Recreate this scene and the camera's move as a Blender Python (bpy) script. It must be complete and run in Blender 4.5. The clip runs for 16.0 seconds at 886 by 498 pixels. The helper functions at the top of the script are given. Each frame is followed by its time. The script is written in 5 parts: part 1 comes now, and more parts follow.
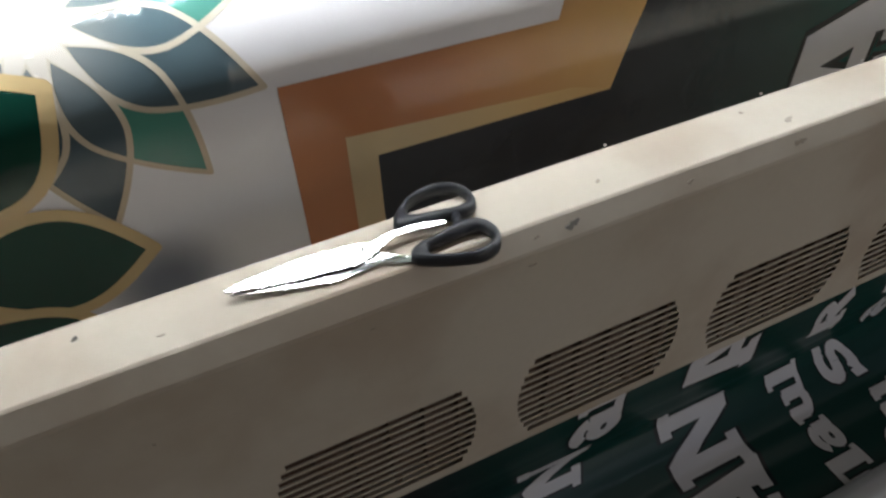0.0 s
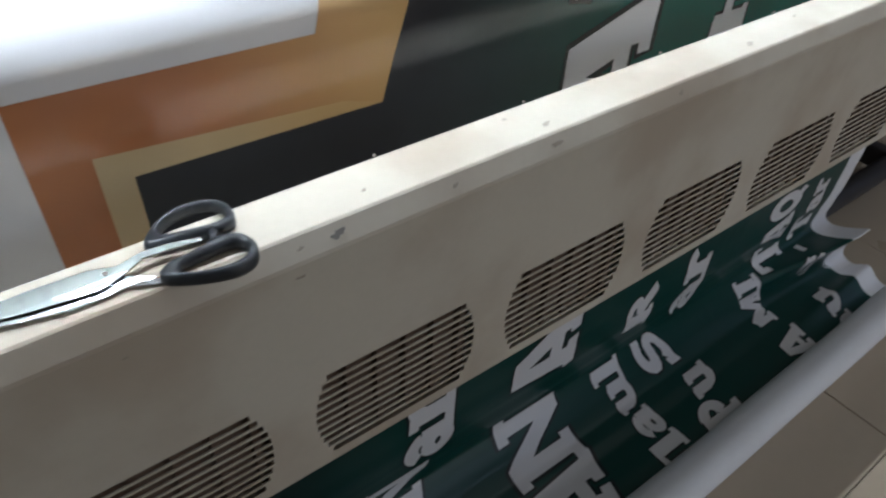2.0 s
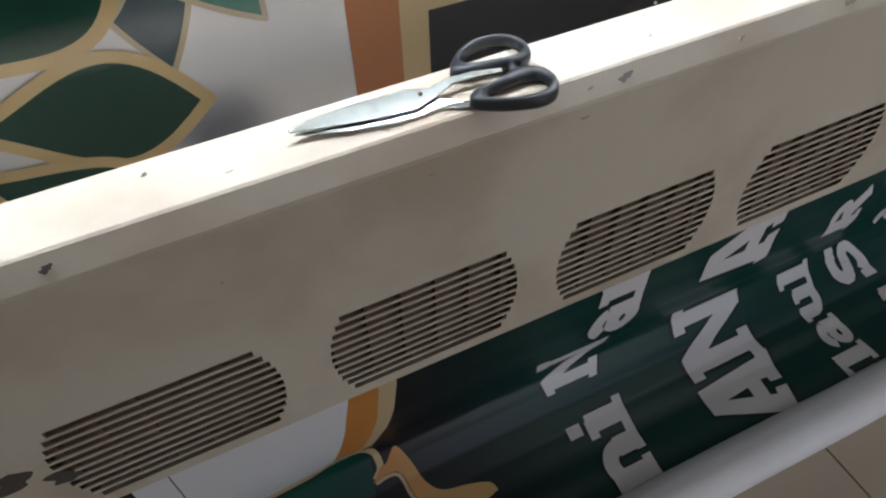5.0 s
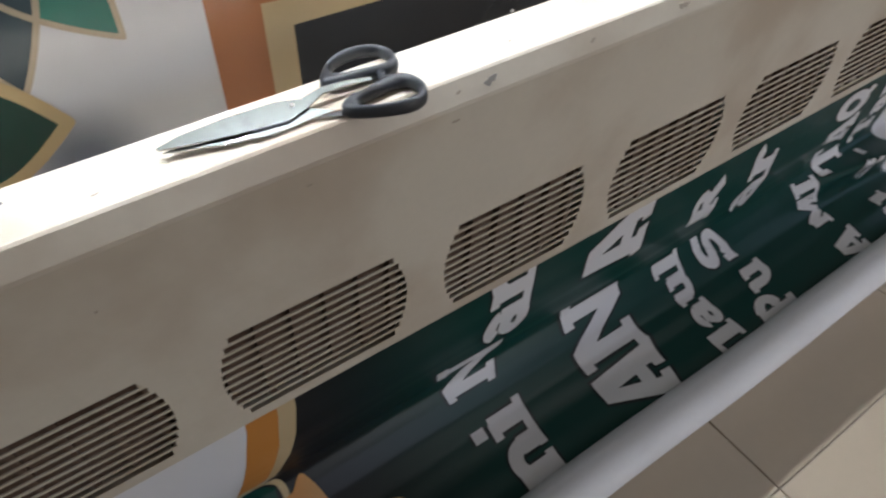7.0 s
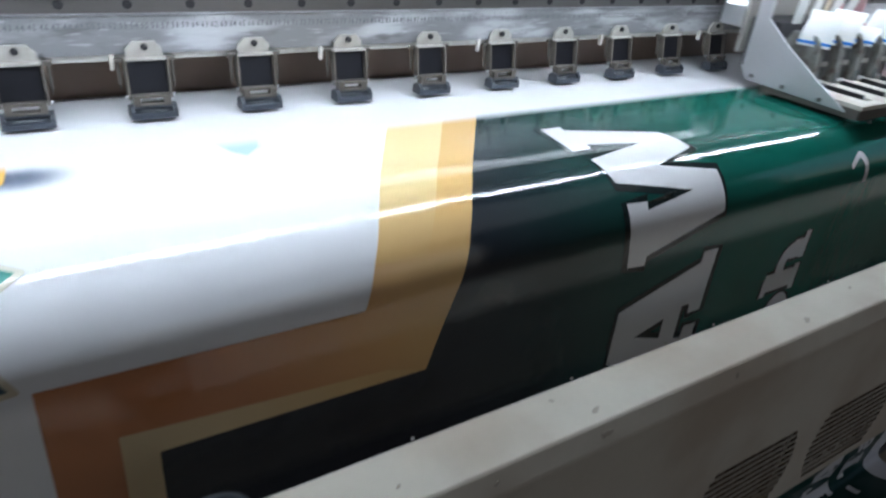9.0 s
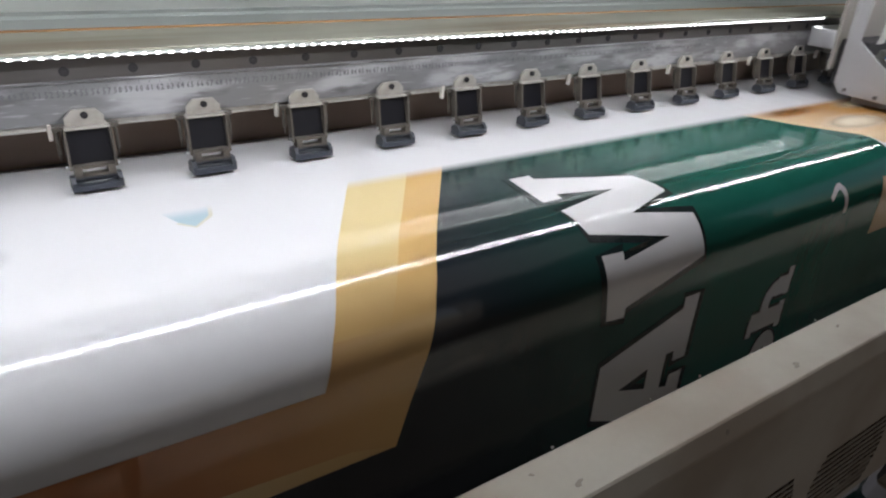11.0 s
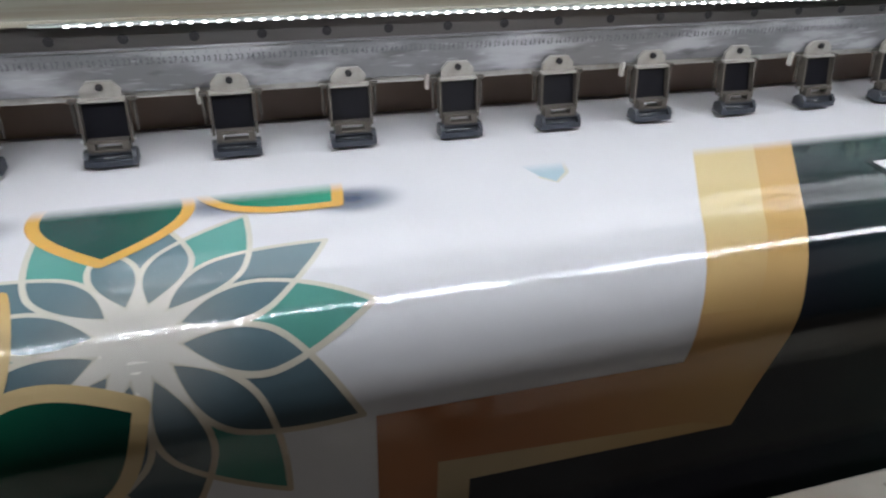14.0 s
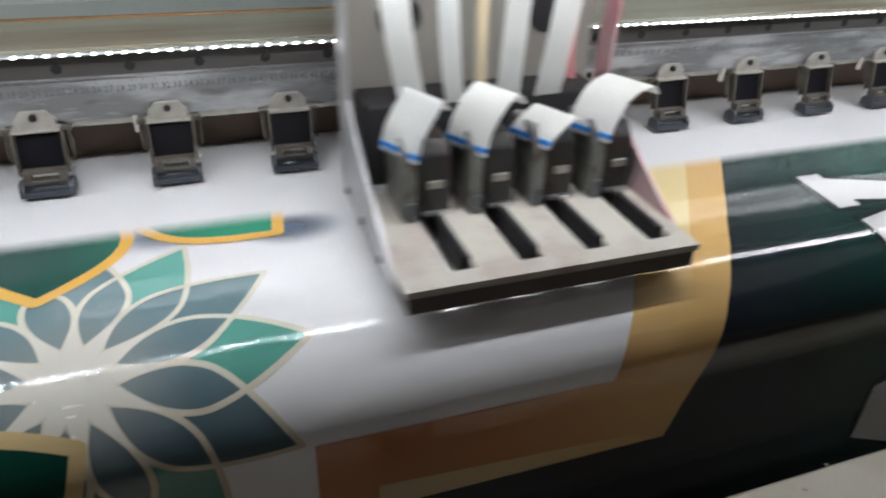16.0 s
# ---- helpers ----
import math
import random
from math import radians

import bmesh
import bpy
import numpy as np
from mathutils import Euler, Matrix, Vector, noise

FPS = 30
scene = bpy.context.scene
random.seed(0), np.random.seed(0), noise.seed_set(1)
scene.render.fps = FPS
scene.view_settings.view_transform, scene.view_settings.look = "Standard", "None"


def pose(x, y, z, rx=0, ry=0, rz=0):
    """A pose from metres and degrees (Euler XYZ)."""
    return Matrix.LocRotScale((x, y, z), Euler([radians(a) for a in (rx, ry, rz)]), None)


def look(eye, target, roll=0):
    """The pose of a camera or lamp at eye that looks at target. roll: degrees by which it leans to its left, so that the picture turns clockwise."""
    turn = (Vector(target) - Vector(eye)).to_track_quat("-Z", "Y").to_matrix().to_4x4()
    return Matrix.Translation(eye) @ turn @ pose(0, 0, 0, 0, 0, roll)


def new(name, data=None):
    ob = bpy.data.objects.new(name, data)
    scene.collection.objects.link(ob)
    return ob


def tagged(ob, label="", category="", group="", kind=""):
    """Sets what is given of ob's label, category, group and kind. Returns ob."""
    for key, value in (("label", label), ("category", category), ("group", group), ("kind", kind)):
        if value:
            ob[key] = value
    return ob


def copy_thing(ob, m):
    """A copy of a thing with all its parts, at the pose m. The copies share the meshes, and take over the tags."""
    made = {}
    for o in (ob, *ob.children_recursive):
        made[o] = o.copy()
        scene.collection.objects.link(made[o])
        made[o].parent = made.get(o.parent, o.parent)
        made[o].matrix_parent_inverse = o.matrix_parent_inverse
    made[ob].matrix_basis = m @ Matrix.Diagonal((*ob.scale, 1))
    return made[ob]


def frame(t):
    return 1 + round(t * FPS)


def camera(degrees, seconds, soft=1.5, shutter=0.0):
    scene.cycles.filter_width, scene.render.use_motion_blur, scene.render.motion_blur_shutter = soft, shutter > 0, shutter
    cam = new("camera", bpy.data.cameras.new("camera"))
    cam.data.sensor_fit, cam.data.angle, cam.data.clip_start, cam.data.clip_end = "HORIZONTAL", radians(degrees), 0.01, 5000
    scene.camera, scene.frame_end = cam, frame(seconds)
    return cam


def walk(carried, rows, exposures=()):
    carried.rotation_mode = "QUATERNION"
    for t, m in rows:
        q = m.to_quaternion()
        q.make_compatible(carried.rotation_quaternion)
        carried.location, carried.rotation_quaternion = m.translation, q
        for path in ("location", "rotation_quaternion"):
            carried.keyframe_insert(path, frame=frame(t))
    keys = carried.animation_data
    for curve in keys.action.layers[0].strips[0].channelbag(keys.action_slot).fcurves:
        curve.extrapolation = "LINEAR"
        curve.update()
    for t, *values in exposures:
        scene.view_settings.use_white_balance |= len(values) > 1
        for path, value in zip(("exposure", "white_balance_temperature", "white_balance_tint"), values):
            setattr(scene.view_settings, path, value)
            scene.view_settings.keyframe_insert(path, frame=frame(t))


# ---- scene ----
cam = camera(65.63, 16.0, soft=2.2, shutter=0.5)
PATH = [
    (0, pose(0.3120, -0.7962, 1.2383, 46.22, 1.51, -25.73)),
    (0.5, pose(0.3211, -0.8063, 1.2259, 44.71, -0.13, -26.33)),
    (1, pose(0.3489, -0.8219, 1.2218, 44.63, -1.06, -31.17)),
    (1.5, pose(0.3642, -0.8392, 1.2212, 46.48, -1.70, -34.60)),
    (2, pose(0.3762, -0.8472, 1.2247, 48.95, -2.52, -36.93)),
    (2.5, pose(0.3922, -0.8583, 1.2289, 50.15, -3.76, -39.03)),
    (3, pose(0.3909, -0.8610, 1.2237, 49.39, -2.64, -39.18)),
    (3.5, pose(0.3637, -0.8444, 1.2071, 45.33, -0.77, -32.32)),
    (4, pose(0.3126, -0.8287, 1.1946, 41.90, -0.30, -29.35)),
    (4.5, pose(0.2475, -0.8220, 1.2011, 40.59, 1.07, -25.45)),
    (7, pose(0.2435, -0.8419, 1.1972, 42.55, -2.15, -35.42)),
    (7.5, pose(0.2814, -0.8370, 1.2384, 49.35, -3.02, -38.94)),
    (8, pose(0.2891, -0.8256, 1.2671, 55.80, -2.57, -38.85)),
    (8.5, pose(0.3353, -0.7936, 1.3007, 59.85, -3.98, -36.10)),
    (9, pose(0.4099, -0.7605, 1.3035, 61.24, -5.35, -32.22)),
    (9.5, pose(0.4504, -0.7228, 1.3290, 63.14, -4.10, -34.79)),
    (12, pose(0.4540, -0.7315, 1.3131, 63.41, -2.29, -33.24)),
    (12.5, pose(0.4427, -0.7263, 1.3101, 63.46, -2.07, -30.65)),
    (13, pose(0.4197, -0.7160, 1.3002, 63.69, -1.64, -27.64)),
    (13.5, pose(0.3659, -0.7029, 1.3019, 61.81, -0.71, -20.48)),
    (14, pose(0.3301, -0.6782, 1.3241, 58.98, -1.47, -16.04)),
    (14.5, pose(0.3206, -0.6780, 1.3150, 58.76, -0.61, -15.27)),
    (15, pose(0.3214, -0.6727, 1.3282, 58.67, -0.73, -15.27)),
    (15.5, pose(0.3264, -0.6708, 1.3407, 58.17, -1.13, -16.20)),
    (16, pose(0.3517, -0.6812, 1.3585, 58.30, -2.07, -19.14)),
]
EXPOSURES = [(0.0, 2.25, 6700, 13), (0.5, 2.72, 6600, 13), (1.0, 2.78, 6400, 12), (1.5, 2.72, 6200, 11), (2.5, 2.72, 6000, 9), (4.5, 3.02, 6250, 12), (7.0, 3.38, 6400, 13), (8.0, 2.35, 5750, 8), (8.5, 1.68, 5500, 8),
             (9.0, 1.18, 5850, 10), (9.5, 0.76, 6400, 14), (12.0, 0.66, 6650, 16), (13.5, 0.86, 6600, 16), (14.0, 0.42, 6450, 15), (15.0, 0.42, 6450, 15), (16.0, 0.6, 6650, 13)]
walk(cam, PATH, EXPOSURES)

# ---- world, added fill lights and the lamps ----
world = bpy.data.worlds.new("world")
scene.world = world
world.use_nodes = True
wn = world.node_tree.nodes
sky = wn.new("ShaderNodeTexSky")
sky.sky_type, sky.sun_disc = "NISHITA", False
sky.sun_elevation, sky.sun_rotation = radians(48), radians(200)
world.node_tree.links.new(sky.outputs[0], wn["Background"].inputs[0])
wn["Background"].inputs[1].default_value = 0.025

WATT_SIDE_FILL, WATT_FRONT_FILL, WATT_LED, WATT_HOOD, WATT_OVERHEAD_FILL = 0.2, 1.4, 0.10, 8.2, 1.5


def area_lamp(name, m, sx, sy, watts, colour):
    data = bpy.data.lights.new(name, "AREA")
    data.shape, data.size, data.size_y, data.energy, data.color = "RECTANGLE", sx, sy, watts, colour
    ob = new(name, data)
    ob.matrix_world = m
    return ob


# weak side fill, added in an unseen opening past the machine's far end
area_lamp("window_light", look((4.55, -1.75, 1.6), (0.0, -1.6, 0.6)), 1.5, 1.3, WATT_SIDE_FILL, (1.0, 0.98, 0.95))
# broad warm fill, added behind the camera to light the bar's front
area_lamp("shop_front_light", look((1.9, -3.79, 1.15), (1.7, 0.0, 0.95)), 2.4, 2.1, WATT_FRONT_FILL, (1.0, 0.85, 0.71))
# unseen overhead fill, added to brighten floor, roll and lower cloth
area_lamp("ceiling_panel_light", look((2.3, -1.75, 2.76), (2.3, -1.74, 0.0)), 2.0, 2.0, WATT_OVERHEAD_FILL, (0.98, 0.96, 0.93))
# the row of white LEDs over the platen
area_lamp("led_light", look((1.0, -0.0165, 1.1735), (1.0, -0.200, 1.0)), 1.66, 0.006, WATT_LED, (0.93, 0.96, 1.0))
# the strip of single LEDs under the hood
hood_lamp = area_lamp("hood_led_light", look((0.95, -0.265, 1.3790), (0.95, 0.025, 1.1)), 2.7, 0.022, WATT_HOOD, (0.90, 0.955, 1.0))
hood_lamp.data.use_nodes = True
rn = hood_lamp.data.node_tree
along = rn.nodes.new("ShaderNodeSeparateXYZ")
rn.links.new(rn.nodes.new("ShaderNodeNewGeometry").outputs["Parametric"], along.inputs[0])
LED_DOTS = 200
step_in = None
for op, value in (("MULTIPLY", LED_DOTS), ("FRACT", 0.0), ("LESS_THAN", 0.42), ("MULTIPLY", 1 / 0.42)):
    node = rn.nodes.new("ShaderNodeMath")
    node.operation, node.inputs[1].default_value = op, value
    rn.links.new(step_in or along.outputs[0], node.inputs[0])
    step_in = node.outputs[0]
rn.links.new(step_in, rn.nodes["Emission"].inputs["Strength"])

# ---- materials ----
def nodes_of(name):
    m = bpy.data.materials.new(name)
    m.use_nodes = True
    nt = m.node_tree
    return m, nt, nt.nodes["Principled BSDF"]


def link(nt, a, b):
    nt.links.new(a, b)


def mixed(nt, fac, a, b):
    mx = nt.nodes.new("ShaderNodeMix")
    mx.data_type = "RGBA"
    for sock, v in ((mx.inputs[0], fac), (mx.inputs[6], a), (mx.inputs[7], b)):
        if hasattr(v, "is_linked"):
            nt.links.new(v, sock)
        else:
            sock.default_value = v if isinstance(v, (int, float)) else (*v, 1.0)
    return mx.outputs[2]


def math_node(nt, op, a, b=0.0, c=None):
    n = nt.nodes.new("ShaderNodeMath")
    n.operation = op
    for sock, v in zip(n.inputs, (a, b, c)):
        if v is None:
            continue
        if hasattr(v, "is_linked"):
            nt.links.new(v, sock)
        else:
            sock.default_value = v
    return n.outputs[0]


def noise_node(nt, scale, detail=3.0, stretch=None, coords="Object"):
    tc = nt.nodes.new("ShaderNodeTexCoord")
    nz = nt.nodes.new("ShaderNodeTexNoise")
    nz.inputs["Scale"].default_value, nz.inputs["Detail"].default_value = scale, detail
    src = nt.nodes.new("ShaderNodeNewGeometry").outputs["Position"] if coords == "World" else tc.outputs[coords]
    if stretch:
        mp = nt.nodes.new("ShaderNodeMapping")
        mp.inputs["Scale"].default_value = stretch
        nt.links.new(src, mp.inputs[0])
        src = mp.outputs[0]
    nt.links.new(src, nz.inputs["Vector"])
    return nz.outputs["Fac"]


def ramp(nt, src, lo, hi):
    n = nt.nodes.new("ShaderNodeMapRange")
    n.interpolation_type = "SMOOTHSTEP"
    nt.links.new(src, n.inputs[0])
    n.inputs[1].default_value, n.inputs[2].default_value = lo, hi
    return n.outputs[0]


def bumped(nt, bsdf, height, strength, distance=0.001):
    b = nt.nodes.new("ShaderNodeBump")
    b.inputs["Strength"].default_value, b.inputs["Distance"].default_value = strength, distance
    nt.links.new(height, b.inputs["Height"])
    nt.links.new(b.outputs[0], bsdf.inputs["Normal"])


def surface(name, colour, rough=0.5, metal=0.0, dirt=None, dirt_amount=0.5, big=3.0, fine=60.0, bump=0.15, stretch=None, coords="Object"):
    """A painted, moulded or metal surface: colour, stains at a large scale, grain at a small one."""
    m, nt, bsdf = nodes_of(name)
    dirt = dirt or tuple(c * 0.6 for c in colour)
    a = noise_node(nt, big, 5.0, stretch, coords)
    b = noise_node(nt, fine, 3.0, stretch, coords)
    stain = math_node(nt, "MULTIPLY", ramp(nt, a, 0.42, 0.72), dirt_amount)
    col = mixed(nt, stain, colour, dirt)
    col = mixed(nt, math_node(nt, "MULTIPLY", b, 0.22), col, tuple(c * 0.7 for c in colour))
    link(nt, col, bsdf.inputs["Base Color"])
    bsdf.inputs["Metallic"].default_value = metal
    r = math_node(nt, "MULTIPLY_ADD", a, 0.24, rough - 0.12)
    link(nt, r, bsdf.inputs["Roughness"])
    bumped(nt, bsdf, b, bump)
    return m


PRINT_START = 0.262


def ink(name, colour, colour2=None, p0=(0, 0), p1=(1, 0), soft=None):
    """Solvent ink on the glossy banner cloth: a flat or shaded printed colour, thin where the heads have just begun."""
    m, nt, bsdf = nodes_of(name)
    uvn = nt.nodes.new("ShaderNodeUVMap")
    sep = nt.nodes.new("ShaderNodeSeparateXYZ")
    link(nt, uvn.outputs[0], sep.inputs[0])
    u, v = sep.outputs[0], sep.outputs[1]
    col = colour
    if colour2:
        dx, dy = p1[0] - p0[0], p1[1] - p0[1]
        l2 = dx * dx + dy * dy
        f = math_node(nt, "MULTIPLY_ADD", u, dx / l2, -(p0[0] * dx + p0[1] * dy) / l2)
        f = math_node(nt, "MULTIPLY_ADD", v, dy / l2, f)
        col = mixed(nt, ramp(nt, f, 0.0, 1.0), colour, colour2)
    mott = noise_node(nt, 9.0, 4.0)
    grain = noise_node(nt, 420.0, 2.0, (0.25, 1, 1))
    white = (0.80, 0.80, 0.82)
    fade = ramp(nt, math_node(nt, "MULTIPLY_ADD", grain, 0.006, v), PRINT_START - 0.002, PRINT_START + 0.026)
    if colour != white:
        col = mixed(nt, fade, white, col)
    col = mixed(nt, math_node(nt, "MULTIPLY", mott, 0.025), col, (0.35, 0.33, 0.32))
    link(nt, col, bsdf.inputs["Base Color"])
    # the print gets rougher and less glossy towards the foot
    link(nt, math_node(nt, "MULTIPLY_ADD", ramp(nt, v, 0.84, 1.0), 0.30, math_node(nt, "MULTIPLY_ADD", mott, 0.04, 0.02)), bsdf.inputs["Roughness"])
    link(nt, math_node(nt, "MULTIPLY_ADD", ramp(nt, v, 0.84, 1.0), -0.34, 0.60), bsdf.inputs["Specular IOR Level"])
    # woven scrim and slight waves along the cloth
    threads = nt.nodes.new("ShaderNodeTexWave")
    threads.wave_type, threads.bands_direction = "BANDS", "Y"
    threads.inputs["Scale"].default_value, threads.inputs["Distortion"].default_value = 160.0, 1.5
    link(nt, uvn.outputs[0], threads.inputs["Vector"])
    mp = nt.nodes.new("ShaderNodeMapping")
    mp.inputs["Scale"].default_value = (24.0, 15.0, 1.0)
    link(nt, uvn.outputs[0], mp.inputs[0])
    wav = nt.nodes.new("ShaderNodeTexNoise")
    wav.inputs["Scale"].default_value, wav.inputs["Detail"].default_value = 1.0, 3.0
    link(nt, mp.outputs[0], wav.inputs["Vector"])
    mp2 = nt.nodes.new("ShaderNodeMapping")
    mp2.inputs["Scale"].default_value, mp2.inputs["Rotation"].default_value = (34.0, 5.0, 1.0), (0, 0, 0.5)
    link(nt, uvn.outputs[0], mp2.inputs[0])
    pull = nt.nodes.new("ShaderNodeTexNoise")
    pull.inputs["Scale"].default_value, pull.inputs["Detail"].default_value = 1.0, 2.0
    link(nt, mp2.outputs[0], pull.inputs["Vector"])
    creases = math_node(nt, "MULTIPLY", math_node(nt, "MULTIPLY", pull.outputs["Fac"], ramp(nt, u, 1.0, 1.5)), 0.9)
    h = math_node(nt, "MULTIPLY_ADD", threads.outputs["Fac"], 0.045, math_node(nt, "MULTIPLY", wav.outputs["Fac"], 1.0))
    bumped(nt, bsdf, math_node(nt, "ADD", h, creases), 0.4, 0.0010)
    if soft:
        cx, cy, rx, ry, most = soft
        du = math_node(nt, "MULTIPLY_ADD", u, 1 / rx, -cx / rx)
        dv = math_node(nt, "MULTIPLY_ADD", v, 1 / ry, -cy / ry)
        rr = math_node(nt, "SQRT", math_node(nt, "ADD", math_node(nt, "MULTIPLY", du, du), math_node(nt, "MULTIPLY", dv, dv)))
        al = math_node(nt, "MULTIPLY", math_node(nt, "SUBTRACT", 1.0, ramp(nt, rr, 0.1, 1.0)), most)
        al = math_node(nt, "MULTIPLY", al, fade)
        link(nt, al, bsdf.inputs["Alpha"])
    return m


CREAM_PAINT = surface("cream_powder_paint", (0.615, 0.565, 0.475), 0.40, 0, (0.42, 0.335, 0.25), 0.75, 5.0, 140.0, 0.08)
INNER_DARK = surface("dark_brown_inner_sheet", (0.13, 0.085, 0.06), 0.7, 0, (0.07, 0.03, 0.02), 0.7, 20, 90)
CHIP = surface("bare_chipped_metal", (0.10, 0.09, 0.085), 0.6, 0.2)
WORN = surface("grey_scuff", (0.26, 0.245, 0.23), 0.5)
RUBBED = surface("rubbed_brown_stain", (0.40, 0.34, 0.275), 0.5)
BLACK_PLASTIC = surface("black_plastic", (0.022, 0.026, 0.032), 0.38, 0, (0.05, 0.055, 0.06), 0.4, 30, 300, 0.1)
STEEL = surface("polished_steel", (0.82, 0.83, 0.84), 0.34, 1.0, (0.55, 0.56, 0.58), 0.5, 25, 220, 0.05)


def ground_steel(name):
    """Bright steel with fine grinding lines along the blade."""
    m, nt, bsdf = nodes_of(name)
    lines = noise_node(nt, 1.0, 2.0, (1.5, 700.0, 1.0))
    spots = noise_node(nt, 70.0, 3.0)
    link(nt, mixed(nt, math_node(nt, "MULTIPLY", ramp(nt, spots, 0.5, 0.75), 0.4), (0.40, 0.41, 0.42), (0.27, 0.27, 0.28)), bsdf.inputs["Base Color"])
    bsdf.inputs["Metallic"].default_value = 1.0
    bsdf.inputs["Roughness"].default_value = 0.02
    bumped(nt, bsdf, lines, 1.0, 0.00006)
    return m


BLADE = ground_steel("ground_blade_steel")
def scuffed_metal(name):
    """Aluminium rubbed pale in streaks along the bar, with dark smears and fine scratches."""
    m, nt, bsdf = nodes_of(name)
    rubbed = ramp(nt, noise_node(nt, 26.0, 5.0, (0.4, 1, 1.6)), 0.44, 0.66)
    smear = ramp(nt, noise_node(nt, 70.0, 4.0, (0.22, 1, 1)), 0.56, 0.74)
    fine = noise_node(nt, 300.0, 3.0, (0.12, 1, 1))
    col = mixed(nt, rubbed, (0.20, 0.20, 0.205), (0.40, 0.40, 0.41))
    col = mixed(nt, math_node(nt, "MULTIPLY", smear, 0.7), col, (0.085, 0.08, 0.08))
    col = mixed(nt, math_node(nt, "MULTIPLY", ramp(nt, fine, 0.58, 0.75), 0.5), col, (0.52, 0.52, 0.53))
    link(nt, col, bsdf.inputs["Base Color"])
    bsdf.inputs["Metallic"].default_value = 0.35
    link(nt, math_node(nt, "MULTIPLY_ADD", rubbed, 0.15, 0.36), bsdf.inputs["Roughness"])
    bumped(nt, bsdf, fine, 0.35, 0.0006)
    return m


ALUMINIUM = scuffed_metal("scratched_aluminium")
RAIL = surface("dark_guide_rail_steel", (0.16, 0.15, 0.145), 0.34, 0.7, (0.075, 0.068, 0.06), 0.8, 9, 150, 0.15, (0.3, 2, 2))
ZINC = surface("zinc_plate", (0.43, 0.41, 0.37), 0.40, 0.35, (0.26, 0.23, 0.20), 0.6, 60, 400, 0.1)
FOOT = surface("grey_moulded_foot", (0.035, 0.042, 0.055), 0.42, 0, (0.07, 0.07, 0.07), 0.6, 60, 400, 0.2)
ARM = surface("worn_grey_arm", (0.12, 0.105, 0.088), 0.45, 0.3, (0.05, 0.045, 0.04), 0.6, 80, 400, 0.2)
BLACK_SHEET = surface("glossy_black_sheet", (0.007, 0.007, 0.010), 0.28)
DARK = surface("black_recess", (0.016, 0.015, 0.017), 0.6)
BACK_BROWN = surface("dusty_brown_back_plate", (0.20, 0.135, 0.095), 0.45, 0, (0.085, 0.065, 0.055), 0.8, 4, 80)
LEDGE = surface("stained_cream_ledge", (0.37, 0.37, 0.30), 0.45, 0, (0.20, 0.14, 0.08), 0.85, 6, 60, 0.2, (0.35, 3.0, 3.0))
COVER_GREY = surface("pale_grey_cover_paint", (0.40, 0.44, 0.42), 0.42, 0, (0.40, 0.43, 0.41), 0.4, 3, 80, 0.08)
HOOD_GREY = surface("grey_hood_paint", (0.34, 0.36, 0.33), 0.45, 0, (0.24, 0.26, 0.24), 0.5, 3, 80, 0.08)
RUST = surface("rust_edge", (0.42, 0.22, 0.08), 0.8, 0, (0.22, 0.10, 0.04), 0.7, 12, 90, 0.4, (0.3, 1, 1))
CIRCUIT = surface("green_circuit_board", (0.02, 0.10, 0.06), 0.4)
PLATEN_GREY = surface("anodised_platen", (0.42, 0.43, 0.44), 0.4, 0.6)
STAND = surface("dark_stand_paint", (0.045, 0.042, 0.045), 0.5)
TILE = surface("beige_floor_tile", (0.48, 0.40, 0.30), 0.3, 0, (0.42, 0.365, 0.29), 0.45, 2.6, 40, 0.05, coords="World")
GROUT = surface("grey_grout", (0.30, 0.26, 0.21), 0.9)
WALL = surface("grey_beige_wall_paint", (0.30, 0.275, 0.245), 0.85, 0, (0.24, 0.215, 0.19), 0.4, 1.5, 60, 0.1)
CEILING_WHITE = surface("white_ceiling_paint", (0.55, 0.55, 0.54), 0.85, 0, (0.66, 0.65, 0.63), 0.4, 1.5, 60, 0.1)
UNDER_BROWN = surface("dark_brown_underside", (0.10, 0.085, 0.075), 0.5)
TRAY = surface("tray_pale_metal", (0.58, 0.55, 0.49), 0.42, 0.0, (0.40, 0.30, 0.28), 0.6, 25, 200, 0.1)
SIDE_PLATE = surface("satin_side_plate", (0.46, 0.46, 0.47), 0.35, 0.5, (0.46, 0.45, 0.47), 0.5, 12, 200, 0.1)
PINK_PLATE = surface("ink_stained_side_plate", (0.46, 0.40, 0.39), 0.4, 0.3, (0.62, 0.16, 0.22), 0.7, 14, 200, 0.1)
HEAD_BODY = surface("ink_stained_print_head", (0.10, 0.11, 0.11), 0.4, 0, (0.035, 0.03, 0.035), 0.7, 30, 200, 0.2)
DAMPER = surface("grimy_damper", (0.026, 0.026, 0.025), 0.35, 0, (0.055, 0.025, 0.018), 0.8, 24, 200, 0.2)
GRIME = surface("grimy_clear_plastic", (0.17, 0.175, 0.16), 0.35, 0, (0.06, 0.035, 0.025), 0.95, 60, 300, 0.4)


